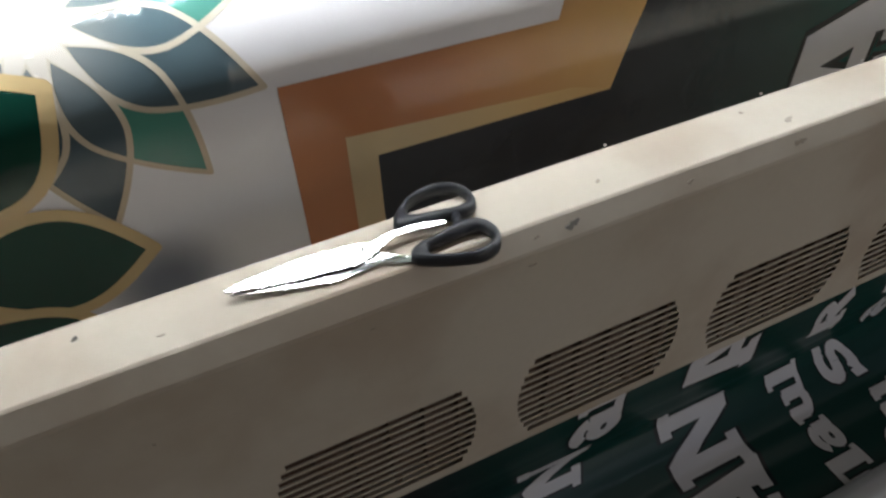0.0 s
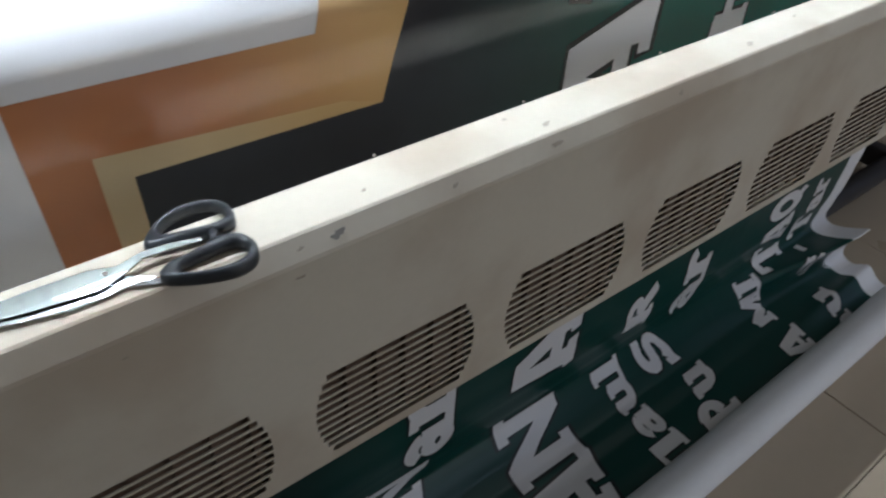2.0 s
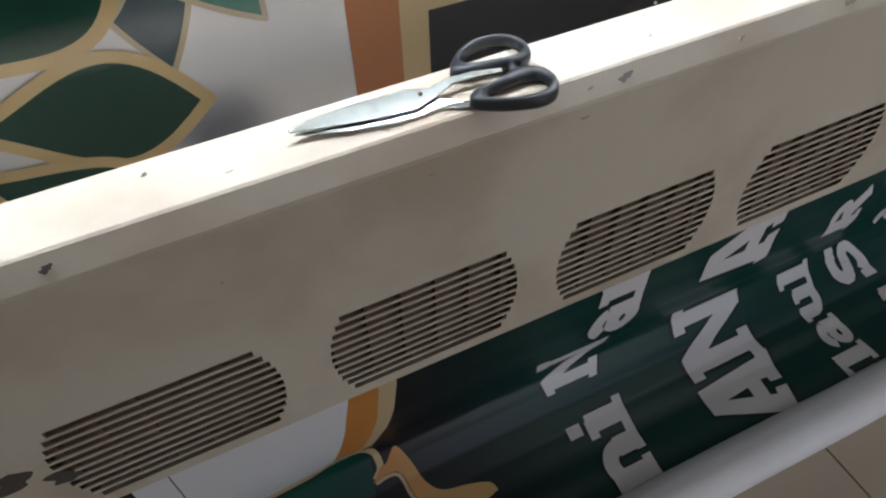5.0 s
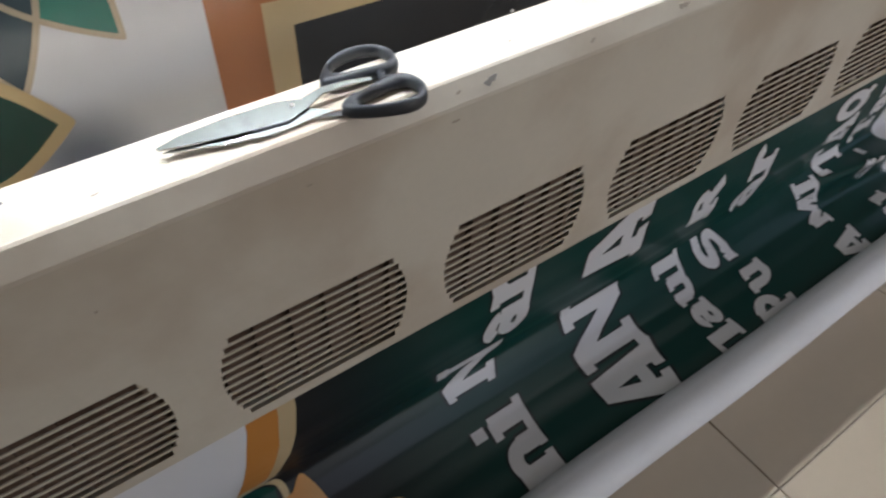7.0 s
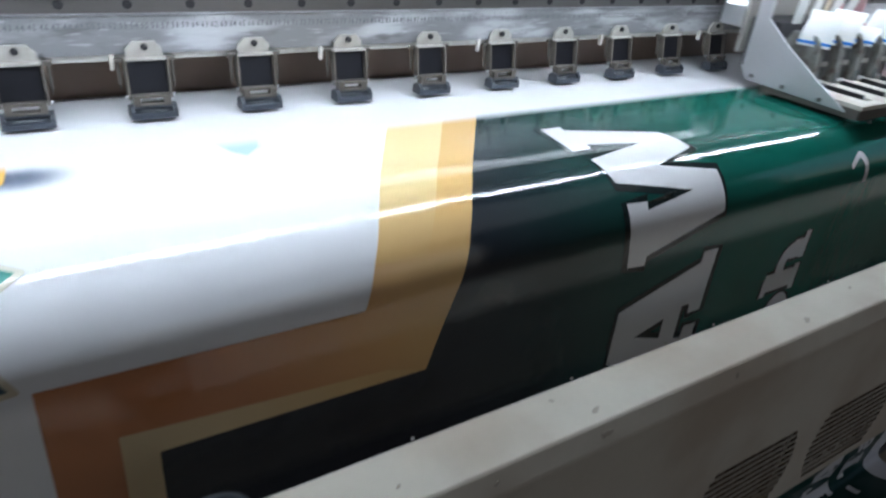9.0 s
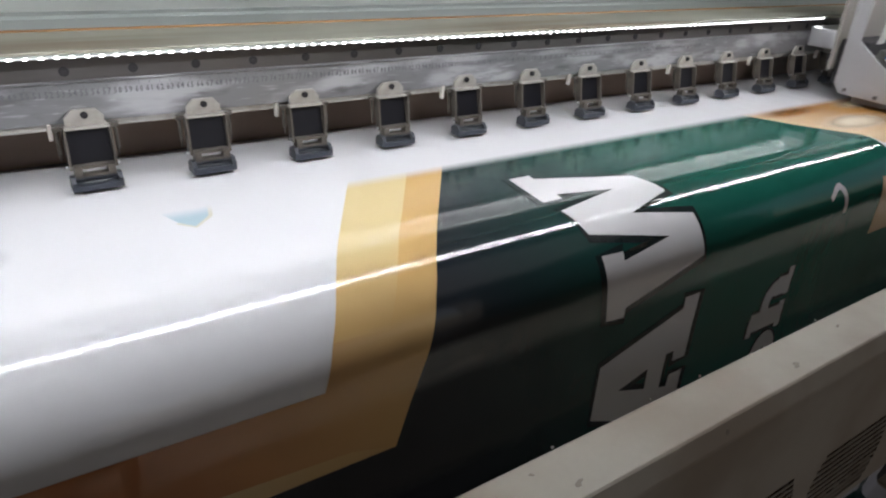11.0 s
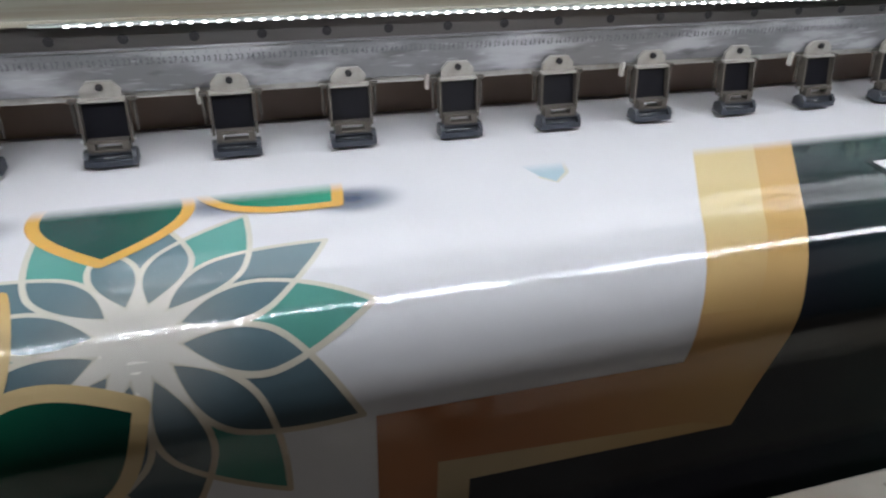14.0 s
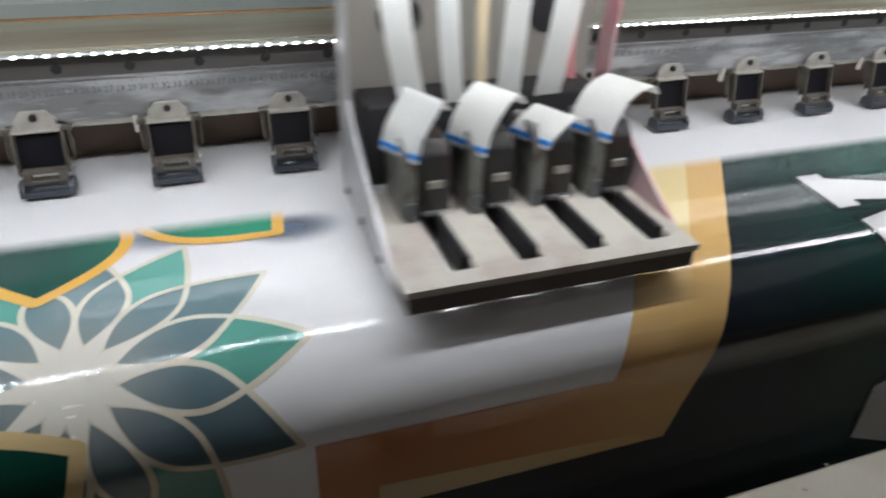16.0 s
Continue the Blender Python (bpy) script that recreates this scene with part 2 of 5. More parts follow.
def flat_cable(name):
    """Thin white plastic cable that lets some light through, with faint cores along it."""
    m, nt, bsdf = nodes_of(name)
    soil = ramp(nt, noise_node(nt, 14.0, 4.0), 0.45, 0.75)
    col = mixed(nt, math_node(nt, "MULTIPLY", soil, 0.4), (0.84, 0.84, 0.82), (0.55, 0.60, 0.60))
    cores = noise_node(nt, 300.0, 2.0, (4, 0.3, 0.3))
    link(nt, mixed(nt, math_node(nt, "MULTIPLY", cores, 0.2), col, (0.60, 0.62, 0.62)), bsdf.inputs["Base Color"])
    bsdf.inputs["Roughness"].default_value = 0.4
    shine = nt.nodes.new("ShaderNodeBsdfTranslucent")
    link(nt, col, shine.inputs["Color"])
    both = nt.nodes.new("ShaderNodeMixShader")
    both.inputs[0].default_value = 0.45
    link(nt, bsdf.outputs[0], both.inputs[1])
    link(nt, shine.outputs[0], both.inputs[2])
    link(nt, both.outputs[0], nt.nodes["Material Output"].inputs["Surface"])
    return m


RIBBON = flat_cable("white_ribbon_cable")
BLUE_TAPE = surface("blue_stiffener_tape", (0.02, 0.20, 0.62), 0.35)
TUBE_INK = surface("yellowed_ink_tube", (0.60, 0.50, 0.34), 0.3)
BANNER_BACK = surface("matt_banner_back", (0.80, 0.80, 0.81), 0.5, 0, (0.68, 0.67, 0.68), 0.4, 6, 120, 0.1)
DIGIT = surface("black_scale_ink", (0.12, 0.12, 0.13), 0.5)
CARRIAGE_GREY = surface("grimy_carriage_plate", (0.30, 0.285, 0.26), 0.45, 0.2, (0.30, 0.26, 0.24), 0.6, 10, 120, 0.15)
PINK_TUBE = surface("pink_ink_tube", (0.62, 0.24, 0.26), 0.35)

LED_GLOW, nt_, b_ = nodes_of("lit_led")
b_.inputs["Base Color"].default_value = (0.9, 0.9, 0.9, 1)
b_.inputs["Emission Color"].default_value = (0.93, 0.97, 1.0, 1)
b_.inputs["Emission Strength"].default_value = 8.0

# bloom between the LEDs, put into a faintly glowing strip
LED_BLOOM, nt_, b_ = nodes_of("led_bloom")
b_.inputs["Base Color"].default_value = (0.8, 0.8, 0.8, 1)
b_.inputs["Emission Color"].default_value = (0.93, 0.97, 1.0, 1)
b_.inputs["Emission Strength"].default_value = 0.12

INK_WHITE = ink("banner_white", (0.80, 0.80, 0.82))
INK_DARK = ink("ink_black_to_green", (0.014, 0.017, 0.024), (0.006, 0.105, 0.076), (0.72, 0.5), (1.30, 0.5))
INK_DEEP = ink("ink_deep_green", (0.014, 0.015, 0.018), (0.004, 0.046, 0.038), (0.36, 1.4), (0.75, 1.4))
# border gradients hold the print's own shading and some of the light's falloff
INK_ORANGE = ink("ink_copper_to_gold", (0.49, 0.200, 0.088), (0.69, 0.44, 0.17), (0.49, 0.55), (0.74, 0.50))
INK_GOLD = ink("ink_pale_gold", (0.77, 0.62, 0.32), (0.68, 0.44, 0.175), (0.7, 0.39), (0.7, 0.485))
INK_CREAM = ink("ink_cream_edge", (0.62, 0.48, 0.28), (0.68, 0.44, 0.18), (0.46, 0.6), (0.70, 0.6))
INK_LETTER = ink("ink_letter_white", (0.74, 0.73, 0.74))
INK_LETTER_EDGE = ink("ink_letter_shadow", (0.012, 0.020, 0.022))
# the flower's colours run darker down the feed
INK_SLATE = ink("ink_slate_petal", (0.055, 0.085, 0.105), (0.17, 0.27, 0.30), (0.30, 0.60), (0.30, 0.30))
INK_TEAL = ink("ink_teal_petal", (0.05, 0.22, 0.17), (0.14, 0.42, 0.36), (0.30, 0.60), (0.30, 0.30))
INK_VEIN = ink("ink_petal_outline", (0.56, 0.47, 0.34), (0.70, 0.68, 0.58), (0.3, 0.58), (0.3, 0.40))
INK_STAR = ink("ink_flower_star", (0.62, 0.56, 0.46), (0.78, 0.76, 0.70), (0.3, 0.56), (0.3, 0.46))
INK_LEAF = ink("ink_dark_leaf", (0.002, 0.050, 0.034), (0.004, 0.17, 0.075), (0.20, 0.52), (0.08, 0.44))
INK_GLOW = ink("ink_flower_glow", (0.74, 0.72, 0.66), soft=(0.2435, 0.446, 0.085, 0.085, 0.30))
INK_LEAF_TOP = ink("ink_green_leaf", (0.006, 0.07, 0.055), (0.01, 0.30, 0.17), (0.20, 0.30), (0.40, 0.28))
INK_LEAF_EDGE = ink("ink_leaf_gold_edge", (0.66, 0.50, 0.26), (0.80, 0.46, 0.10), (0.1, 0.45), (0.1, 0.33))
INK_DROP = ink("ink_pale_blue", (0.46, 0.61, 0.68))
INK_SKIN = ink("ink_brown_picture", (0.78, 0.58, 0.38), (0.48, 0.24, 0.07), (1.55, 0.40), (1.75, 0.30))
INK_GREY = ink("ink_dark_grey", (0.07, 0.075, 0.08))
INK_DEEP_LEAF = ink("ink_bright_leaf", (0.006, 0.085, 0.055), (0.005, 0.055, 0.042), (0.12, 1.4), (0.31, 1.4))
INK_TERRA = ink("ink_orange_ribbon", (0.62, 0.26, 0.06), (0.72, 0.48, 0.20), (0.30, 1.4), (0.50, 1.52))

# ---- building helpers ----
def mesh_ob(name, bm, material, parent=None, label="", smooth=False):
    me = bpy.data.meshes.new(name)
    bmesh.ops.recalc_face_normals(bm, faces=bm.faces[:])
    bm.to_mesh(me)
    bm.free()
    if smooth:
        for p in me.polygons:
            p.use_smooth = True
    me.materials.append(material)
    ob = new(name, me)
    ob.parent = parent
    if label:
        ob["label"] = label
    return ob


def part(name, bm, material, parent, label="", smooth=False):
    return mesh_ob(name, bm, material, parent, label, smooth)


def thing(name, label, category, group="", kind="", at=(0, 0, 0)):
    ob = new(name)
    ob.empty_display_size = 0.05
    ob.location = at
    return tagged(ob, label, category, group, kind)


def add_box(bm, x0, x1, y0, y1, z0, z1, bevel=0.0, turn=None):
    made = bmesh.ops.create_cube(bm, size=1.0)["verts"]
    m = Matrix.Translation(((x0 + x1) / 2, (y0 + y1) / 2, (z0 + z1) / 2)) @ Matrix.Diagonal((x1 - x0, y1 - y0, z1 - z0, 1))
    bmesh.ops.transform(bm, matrix=m, verts=made)
    if bevel:
        edges = list({e for v in made for e in v.link_edges})
        res = bmesh.ops.bevel(bm, geom=edges, offset=bevel, segments=2, affect="EDGES", profile=0.6)
        made = list({v for v in made if v.is_valid} | set(res["verts"]))
    if turn is not None:
        bmesh.ops.transform(bm, matrix=turn, verts=made)
    return made


def box(x0, x1, y0, y1, z0, z1, bevel=0.0):
    bm = bmesh.new()
    add_box(bm, x0, x1, y0, y1, z0, z1, bevel)
    return bm


def add_rod(bm, a, b, r, seg=12, r2=None):
    a, b = Vector(a), Vector(b)
    d = b - a
    m = Matrix.Translation((a + b) / 2) @ d.to_track_quat("Z", "Y").to_matrix().to_4x4()
    return bmesh.ops.create_cone(bm, cap_ends=True, segments=seg, radius1=r, radius2=r if r2 is None else r2, depth=d.length, matrix=m)["verts"]


def rod(a, b, r, seg=12, r2=None):
    bm = bmesh.new()
    add_rod(bm, a, b, r, seg, r2)
    return bm


def add_prism(bm, outline, axis, lo, hi):
    """A flat outline of (p, q) pairs, given thickness along the axis x, y or z."""
    def place(p, q, k):
        return {"x": (k, p, q), "y": (p, k, q), "z": (p, q, k)}[axis]
    a = [bm.verts.new(place(p, q, lo)) for p, q in outline]
    b = [bm.verts.new(place(p, q, hi)) for p, q in outline]
    bm.faces.new(a), bm.faces.new(b)
    for i in range(len(a)):
        j = (i + 1) % len(a)
        bm.faces.new((a[i], a[j], b[j], b[i]))


def prism(outline, axis, lo, hi, bevel=0.0):
    bm = bmesh.new()
    add_prism(bm, outline, axis, lo, hi)
    if bevel:
        bmesh.ops.recalc_face_normals(bm, faces=bm.faces[:])
        bmesh.ops.bevel(bm, geom=bm.edges[:], offset=bevel, segments=2, affect="EDGES", profile=0.6)
    return bm


def add_strip(bm, path, half, across, thick):
    """A thin bent band through the points of path, half wide to each side along across."""
    across = Vector(across).normalized()
    rings = []
    pts = [Vector(p) for p in path]
    for i, p in enumerate(pts):
        d = (pts[min(i + 1, len(pts) - 1)] - pts[max(i - 1, 0)]).normalized()
        n = d.cross(across).normalized() * thick / 2
        rings.append([bm.verts.new(p + s * across * half + k * n) for s, k in ((-1, -1), (1, -1), (1, 1), (-1, 1))])
    for a, b in zip(rings, rings[1:]):
        for i in range(4):
            j = (i + 1) % 4
            bm.faces.new((a[i], a[j], b[j], b[i]))
    bm.faces.new(rings[0]), bm.faces.new(rings[-1])


def add_tube(bm, pts, r, seg=10):
    """A round tube along the points."""
    rings = []
    for i, p in enumerate(pts):
        d = (pts[min(i + 1, len(pts) - 1)] - pts[max(i - 1, 0)]).normalized()
        a = d.cross(Vector((1, 0, 0))).normalized()
        b = d.cross(a)
        rings.append([bm.verts.new(p + r * (a * math.cos(2 * math.pi * j / seg) + b * math.sin(2 * math.pi * j / seg))) for j in range(seg)])
    for A, B in zip(rings, rings[1:]):
        for j in range(seg):
            k = (j + 1) % seg
            bm.faces.new((A[j], A[k], B[k], B[j]))
    bm.faces.new(rings[0]), bm.faces.new(rings[-1])


def curve_points(ctrl, n=14):
    """Points on a smooth line through the control points."""
    pts = [Vector(c) for c in ctrl]
    out = []
    for i in range(len(pts) - 1):
        p0, p1, p2, p3 = pts[max(i - 1, 0)], pts[i], pts[i + 1], pts[min(i + 2, len(pts) - 1)]
        for k in range(n):
            s = k / n
            out.append(0.5 * ((2 * p1) + (p2 - p0) * s + (2 * p0 - 5 * p1 + 4 * p2 - p3) * s * s + (3 * p1 - p0 - 3 * p2 + p3) * s ** 3))
    return out + [pts[-1]]


# ---- the room ----
X0, X1, Y0, Y1, H = -2.6, 4.6, -3.8, 1.9, 2.8
floor = tagged(mesh_ob("floor", box(X0, X1, Y0, Y1, -0.12, -0.006), GROUT), "beige ceramic tiles with thin grey joints", "floor", kind="structure")
tile_mesh = None
TILE_X, TILE_Y = 1.087, -0.796
for i in range(-7, 6):
    for j in range(-6, 5):
        x, y = TILE_X + 0.6 * i, TILE_Y + 0.6 * j
        if x < X0 or x + 0.6 > X1 or y < Y0 or y + 0.6 > Y1:
            continue
        if tile_mesh is None:
            t_ = part("tile", box(0.0015, 0.5985, 0.0015, 0.5985, -0.006, 0.0, 0.0012), TILE, floor)
            tile_mesh = t_.data
        else:
            t_ = new("tile", tile_mesh)
            t_.parent = floor
        t_.location = (x, y, 0)

for name, b in (("wall_back", (X0, X1, Y1, Y1 + 0.15, 0, H)), ("wall_left", (X0 - 0.15, X0, Y0, Y1, 0, H))):
    tagged(mesh_ob(name, box(*b), WALL), "plain grey-beige painted room wall", "wall", kind="structure")
bm = bmesh.new()
for b in ((X0, 0.7, 0, H), (3.1, X1, 0, H), (0.7, 3.1, 2.2, H)):
    add_box(bm, b[0], b[1], Y0 - 0.15, Y0, b[2], b[3])
tagged(mesh_ob("wall_front", bm, WALL), "unseen grey-beige wall with an opening for the front fill", "wall", kind="structure")
bm = bmesh.new()
WY0, WY1, WZ0, WZ1 = -2.55, -0.95, 0.90, 2.30
for b in ((Y0, WY0, 0, H), (WY1, Y1, 0, H), (WY0, WY1, 0, WZ0), (WY0, WY1, WZ1, H)):
    add_box(bm, X1, X1 + 0.15, *b)
tagged(mesh_ob("wall_right", bm, WALL), "unseen grey-beige wall with an opening for the side fill", "wall", kind="structure")
tagged(mesh_ob("ceiling", box(X0, X1, Y0, Y1, H, H + 0.12), CEILING_WHITE), "plain white ceiling", "ceiling", kind="structure")

# ---- the wide printer ----
printer = thing("wide_format_printer", "wide solvent banner printer with steel rail and grey covers", "printer")
PX0, PX1 = -0.95, 2.75      # the machine's length
ROLL_X, ROLL_STEP = 0.203, 0.114

# platen under the cloth, with a rounded front
outline = [(0.14, 1.043), (-0.235, 1.043)]
for a in range(10, 100, 10):
    outline.append((-0.235 - 0.082 * math.sin(radians(a)), 0.961 + 0.082 * math.cos(radians(a))))
outline += [(-0.317, 0.90), (-0.29, 0.88), (0.14, 0.88)]
part("platen", prism(outline, "x", PX0 + 0.06, PX1 - 0.06), PLATEN_GREY, printer, "grey platen with a rounded front edge", True)
part("back_plate", box(PX0, PX1, 0.075, 0.085, 1.040, 1.178), BACK_BROWN, printer, "dusty brown back plate behind the rollers")
part("ruler_bar", prism([(0.0030, 1.1110), (0.0030, 1.1490), (0.0005, 1.1500), (0.0005, 1.1515), (0.03, 1.1515), (0.03, 1.1110)], "x", PX0, PX1), ALUMINIUM, printer, "scratched aluminium bar with centimetre scale")
ruler_bar = printer.children[-1]
part("roller_bracket_rail", box(PX0, PX1, 0.006, 0.026, 1.1040, 1.1110, 0.001), ZINC, printer)
for i in range(-3, 12):
    part("hook", box(0.285 + 0.2275 * i, 0.2885 + 0.2275 * i, 0.000, 0.006, 1.0960, 1.1120, 0.0005), TRAY, printer)
rail = part("guide_rail", prism([(0.004, 1.1516), (0.004, 1.1740), (0.030, 1.1740), (0.030, 1.1516)], "x", PX0, PX1), RAIL, printer, "dark steel guide rail with countersunk bolts")
bolt_mesh = None
for i in range(-17, 42):
    x = 0.1695 + 0.061 * i
    if bolt_mesh is None:
        bm = bmesh.new()
        add_rod(bm, (0, 0.0030, 1.1600), (0, 0.0050, 1.1600), 0.0046, 16)
        add_rod(bm, (0.0006, 0.0022, 1.1597), (0.0006, 0.0034, 1.1597), 0.0022, 6)
        o = part("bolt", bm, DARK, rail)
        bolt_mesh = o.data
    else:
        o = new("bolt", bolt_mesh)
        o.parent = rail
    o.location.x = x
part("beam_ledge", box(PX0, PX1, -0.004, 0.103, 1.1745, 1.1800, 0.001), LEDGE, printer, "stained cream ledge over the rail")
part("rust_seam", box(PX0, PX1, 0.103, 0.1085, 1.1750, 1.1815), RUST, printer, "rusty seam along the ledge")
part("rear_cover", prism([(0.1085, 1.180), (0.175, 1.181), (0.180, 1.184), (0.21, 1.184), (0.21, 1.10), (0.1085, 1.10)], "x", PX0, PX1), COVER_GREY, printer, "pale grey painted rear cover")
part("hood", prism([(0.21, 0.80), (0.21, 1.36), (-0.33, 1.385), (-0.34, 1.40), (0.10, 1.46), (0.55, 1.46), (0.55, 0.80)], "x", PX0, PX1), HOOD_GREY, printer, "grey painted hood over the rail")
part("hood_led_strip", box(-0.42, 2.32, -0.279, -0.251, 1.3802, 1.3835), COVER_GREY, printer, "white LED strip under the hood")
for x in (0.81, 1.62):
    bm = box(x - 0.016, x + 0.016, 0.198, 0.2095, 1.196, 1.210, 0.001)
    add_box(bm, x - 0.012, x - 0.006, 0.194, 0.198, 1.199, 1.204)
    add_box(bm, x + 0.006, x + 0.012, 0.194, 0.198, 1.199, 1.204)
    part("sensor_board", bm, CIRCUIT, printer, "small green sensor board")

strip = part("led_strip", box(0.16, 1.86, -0.0105, -0.0042, 1.1750, 1.1772), COVER_GREY, printer, "white LED strip, lit")
part("led_sleeve", box(0.19, 1.845, -0.0112, -0.0104, 1.1752, 1.1764), LED_BLOOM, strip, "faint glowing line added for the bloom between LEDs")
led_mesh = None
for i in range(132):
    if led_mesh is None:
        o = part("led", box(-0.0019, 0.0019, -0.0119, -0.0106, 1.1750, 1.1766, 0.0003), LED_GLOW, strip, "glowing white LED")
        led_mesh = o.data
    else:
        o = new("led", led_mesh)
        o.parent = strip
    o.location.x = 0.19 + 0.0126 * i

# the printed scale on the bar: ticks and numbers
def digit_meshes():
    made = {}
    for c in "0123456789":
        cu = bpy.data.curves.new("digit", "FONT")
        cu.body, cu.size, cu.resolution_u, cu.offset = c, 0.0088, 1, 0.00015
        ob = bpy.data.objects.new("digit", cu)
        scene.collection.objects.link(ob)
        bpy.context.view_layer.update()
        me = bpy.data.meshes.new_from_object(ob.evaluated_get(bpy.context.evaluated_depsgraph_get()))
        made[c] = ([tuple(v.co) for v in me.vertices], [tuple(p.vertices) for p in me.polygons])
        bpy.data.objects.remove(ob)
    return made


DIGITS = digit_meshes()
verts, faces = [], []
for n in range(1, 150):
    x = n / 100
    top = 1.1470 if n % 10 else 1.1482
    k = len(verts)
    verts += [(x - 0.0002, 0.0026, 1.1440), (x + 0.0002, 0.0026, 1.1440), (x + 0.0002, 0.0026, top), (x - 0.0002, 0.0026, top)]
    faces.append((k, k + 1, k + 2, k + 3))
    word = str(n)
    for i, c in enumerate(word):
        vs, fs = DIGITS[c]
        k = len(verts)
        off = (i - len(word) / 2) * 0.0042
        verts += [(x + off + p[0] * 0.8, 0.0026, 1.1365 + p[1]) for p in vs]
        faces += [tuple(k + q for q in f) for f in fs]
me = bpy.data.meshes.new("scale")
me.from_pydata(verts, [], faces)
me.materials.append(DIGIT)
o = new("scale", me)
o.parent = ruler_bar
tagged(o, "black centimetre ticks and numbers", kind="stuff")

# ---- pinch rollers ----
def pinch_roller(k):
    x = ROLL_X + ROLL_STEP * k
    at = Matrix.Translation((x, 0.0, 1.12))
    if k == -8:
        bm = prism([(-0.0178, -0.0105), (0.0178, -0.0105), (0.0178, -0.0025), (0.0105, 0.0054), (-0.0105, 0.0054), (-0.0178, -0.0025)], "y", -0.0045, -0.0005, 0.0006)
        add_box(bm, -0.0198, 0.0198, -0.0110, -0.0005, -0.0125, -0.0104)
        clip = part("pinch_roller", bm, ZINC, printer, "sprung zinc pinch roller with grey foot")
        bm = rod((0, -0.0075, 0), (0, -0.0045, 0), 0.0033, 12)
        add_rod(bm, (0, -0.0085, 0), (0, -0.0074, 0), 0.0018, 6)
        part("screw", bm, DARK, clip)
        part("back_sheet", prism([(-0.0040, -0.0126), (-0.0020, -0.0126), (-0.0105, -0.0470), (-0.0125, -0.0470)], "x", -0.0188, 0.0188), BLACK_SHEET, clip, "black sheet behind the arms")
        for s in (-1, 1):
            arm = prism([(-0.0120, -0.0120), (0.0010, -0.0120), (-0.0080, -0.0500), (-0.0190, -0.0500)], "x", s * 0.0205 - 0.0012, s * 0.0205 + 0.0012, 0.0005)
            part("side_arm", arm, ARM, clip)
            part("pivot", rod((s * 0.0205, -0.0135, -0.0475), (s * 0.0245, -0.0135, -0.0475), 0.0016, 8), STEEL, clip)
            bm = bmesh.new()
            for q in range(9):
                z = -0.0140 - q * 0.0026
                add_rod(bm, (s * 0.0262, -0.0035 - q * 0.0004, z), (s * 0.0262, -0.0035 - q * 0.0004, z - 0.0017), 0.0019, 8)
            add_rod(bm, (s * 0.0262, -0.0035, -0.012), (s * 0.0262, -0.0070, -0.0420), 0.0011, 6)
            part("spring", bm, ARM, clip)
            part("ear", box(min(s * 0.0215, s * 0.0295), max(s * 0.0215, s * 0.0295), -0.0055, -0.0010, -0.0145, -0.0105, 0.0005), ARM, clip)
        bm = bmesh.new()
        add_box(bm, -0.0185, 0.0185, -0.0205, -0.0120, -0.0490, -0.0455, 0.0005)
        add_box(bm, -0.0185, 0.0185, -0.0240, -0.0140, -0.0570, -0.0535, 0.0005)
        add_box(bm, -0.0185, -0.0115, -0.0235, -0.0120, -0.0565, -0.0460, 0.0005)
        add_box(bm, 0.0115, 0.0185, -0.0235, -0.0120, -0.0565, -0.0460, 0.0005)
        part("yoke", bm, ARM, clip, "worn grey-brown yoke")
        bm = bmesh.new()
        add_prism(bm, [(-0.0150, -0.0550), (-0.0240, -0.0550), (-0.0290, -0.0600), (-0.0290, -0.0680), (-0.0100, -0.0680), (-0.0100, -0.0590)], "x", -0.0230, -0.0190)
        add_prism(bm, [(-0.0150, -0.0550), (-0.0240, -0.0550), (-0.0290, -0.0600), (-0.0290, -0.0680), (-0.0100, -0.0680), (-0.0100, -0.0590)], "x", 0.0190, 0.0230)
        add_box(bm, -0.0195, 0.0195, -0.0240, -0.0150, -0.0580, -0.0550, 0.0006)
        add_box(bm, -0.0195, 0.0195, -0.0290, -0.0255, -0.0685, -0.0625, 0.0006)
        part("foot", bm, FOOT, clip, "dark grey moulded foot")
        part("roller", rod((-0.0188, -0.0195, -0.0645), (0.0188, -0.0195, -0.0645), 0.0060, 16), BLACK_PLASTIC, clip, "black rubber roller", True)
        clip.matrix_basis = at
        return clip
    return copy_thing(FIRST_CLIP, at)


FIRST_CLIP = pinch_roller(-8)
for k in range(-7, 20):
    pinch_roller(k)

# stand and lower shaft
for x in (-0.28, 2.62):
    bm = box(x - 0.04, x + 0.04, -0.10, 0.45, 0.0, 0.06, 0.004)
    add_box(bm, x - 0.035, x + 0.035, 0.10, 0.20, 0.06, 0.88)
    part("leg", bm, STAND, printer, "dark painted stand leg")
part("cross_beam", box(-0.28, 2.62, 0.12, 0.18, 0.20, 0.28, 0.003), STAND, printer)
part("lower_shaft", rod((-0.30, -0.285, 0.080), (2.66, -0.285, 0.080), 0.032, 24), STAND, printer, "dark take-up shaft", True)
for x in (-0.28, 2.62):
    part("shaft_arm", box(x - 0.02, x + 0.02, -0.32, 0.0, 0.045, 0.115, 0.004), STAND, printer)

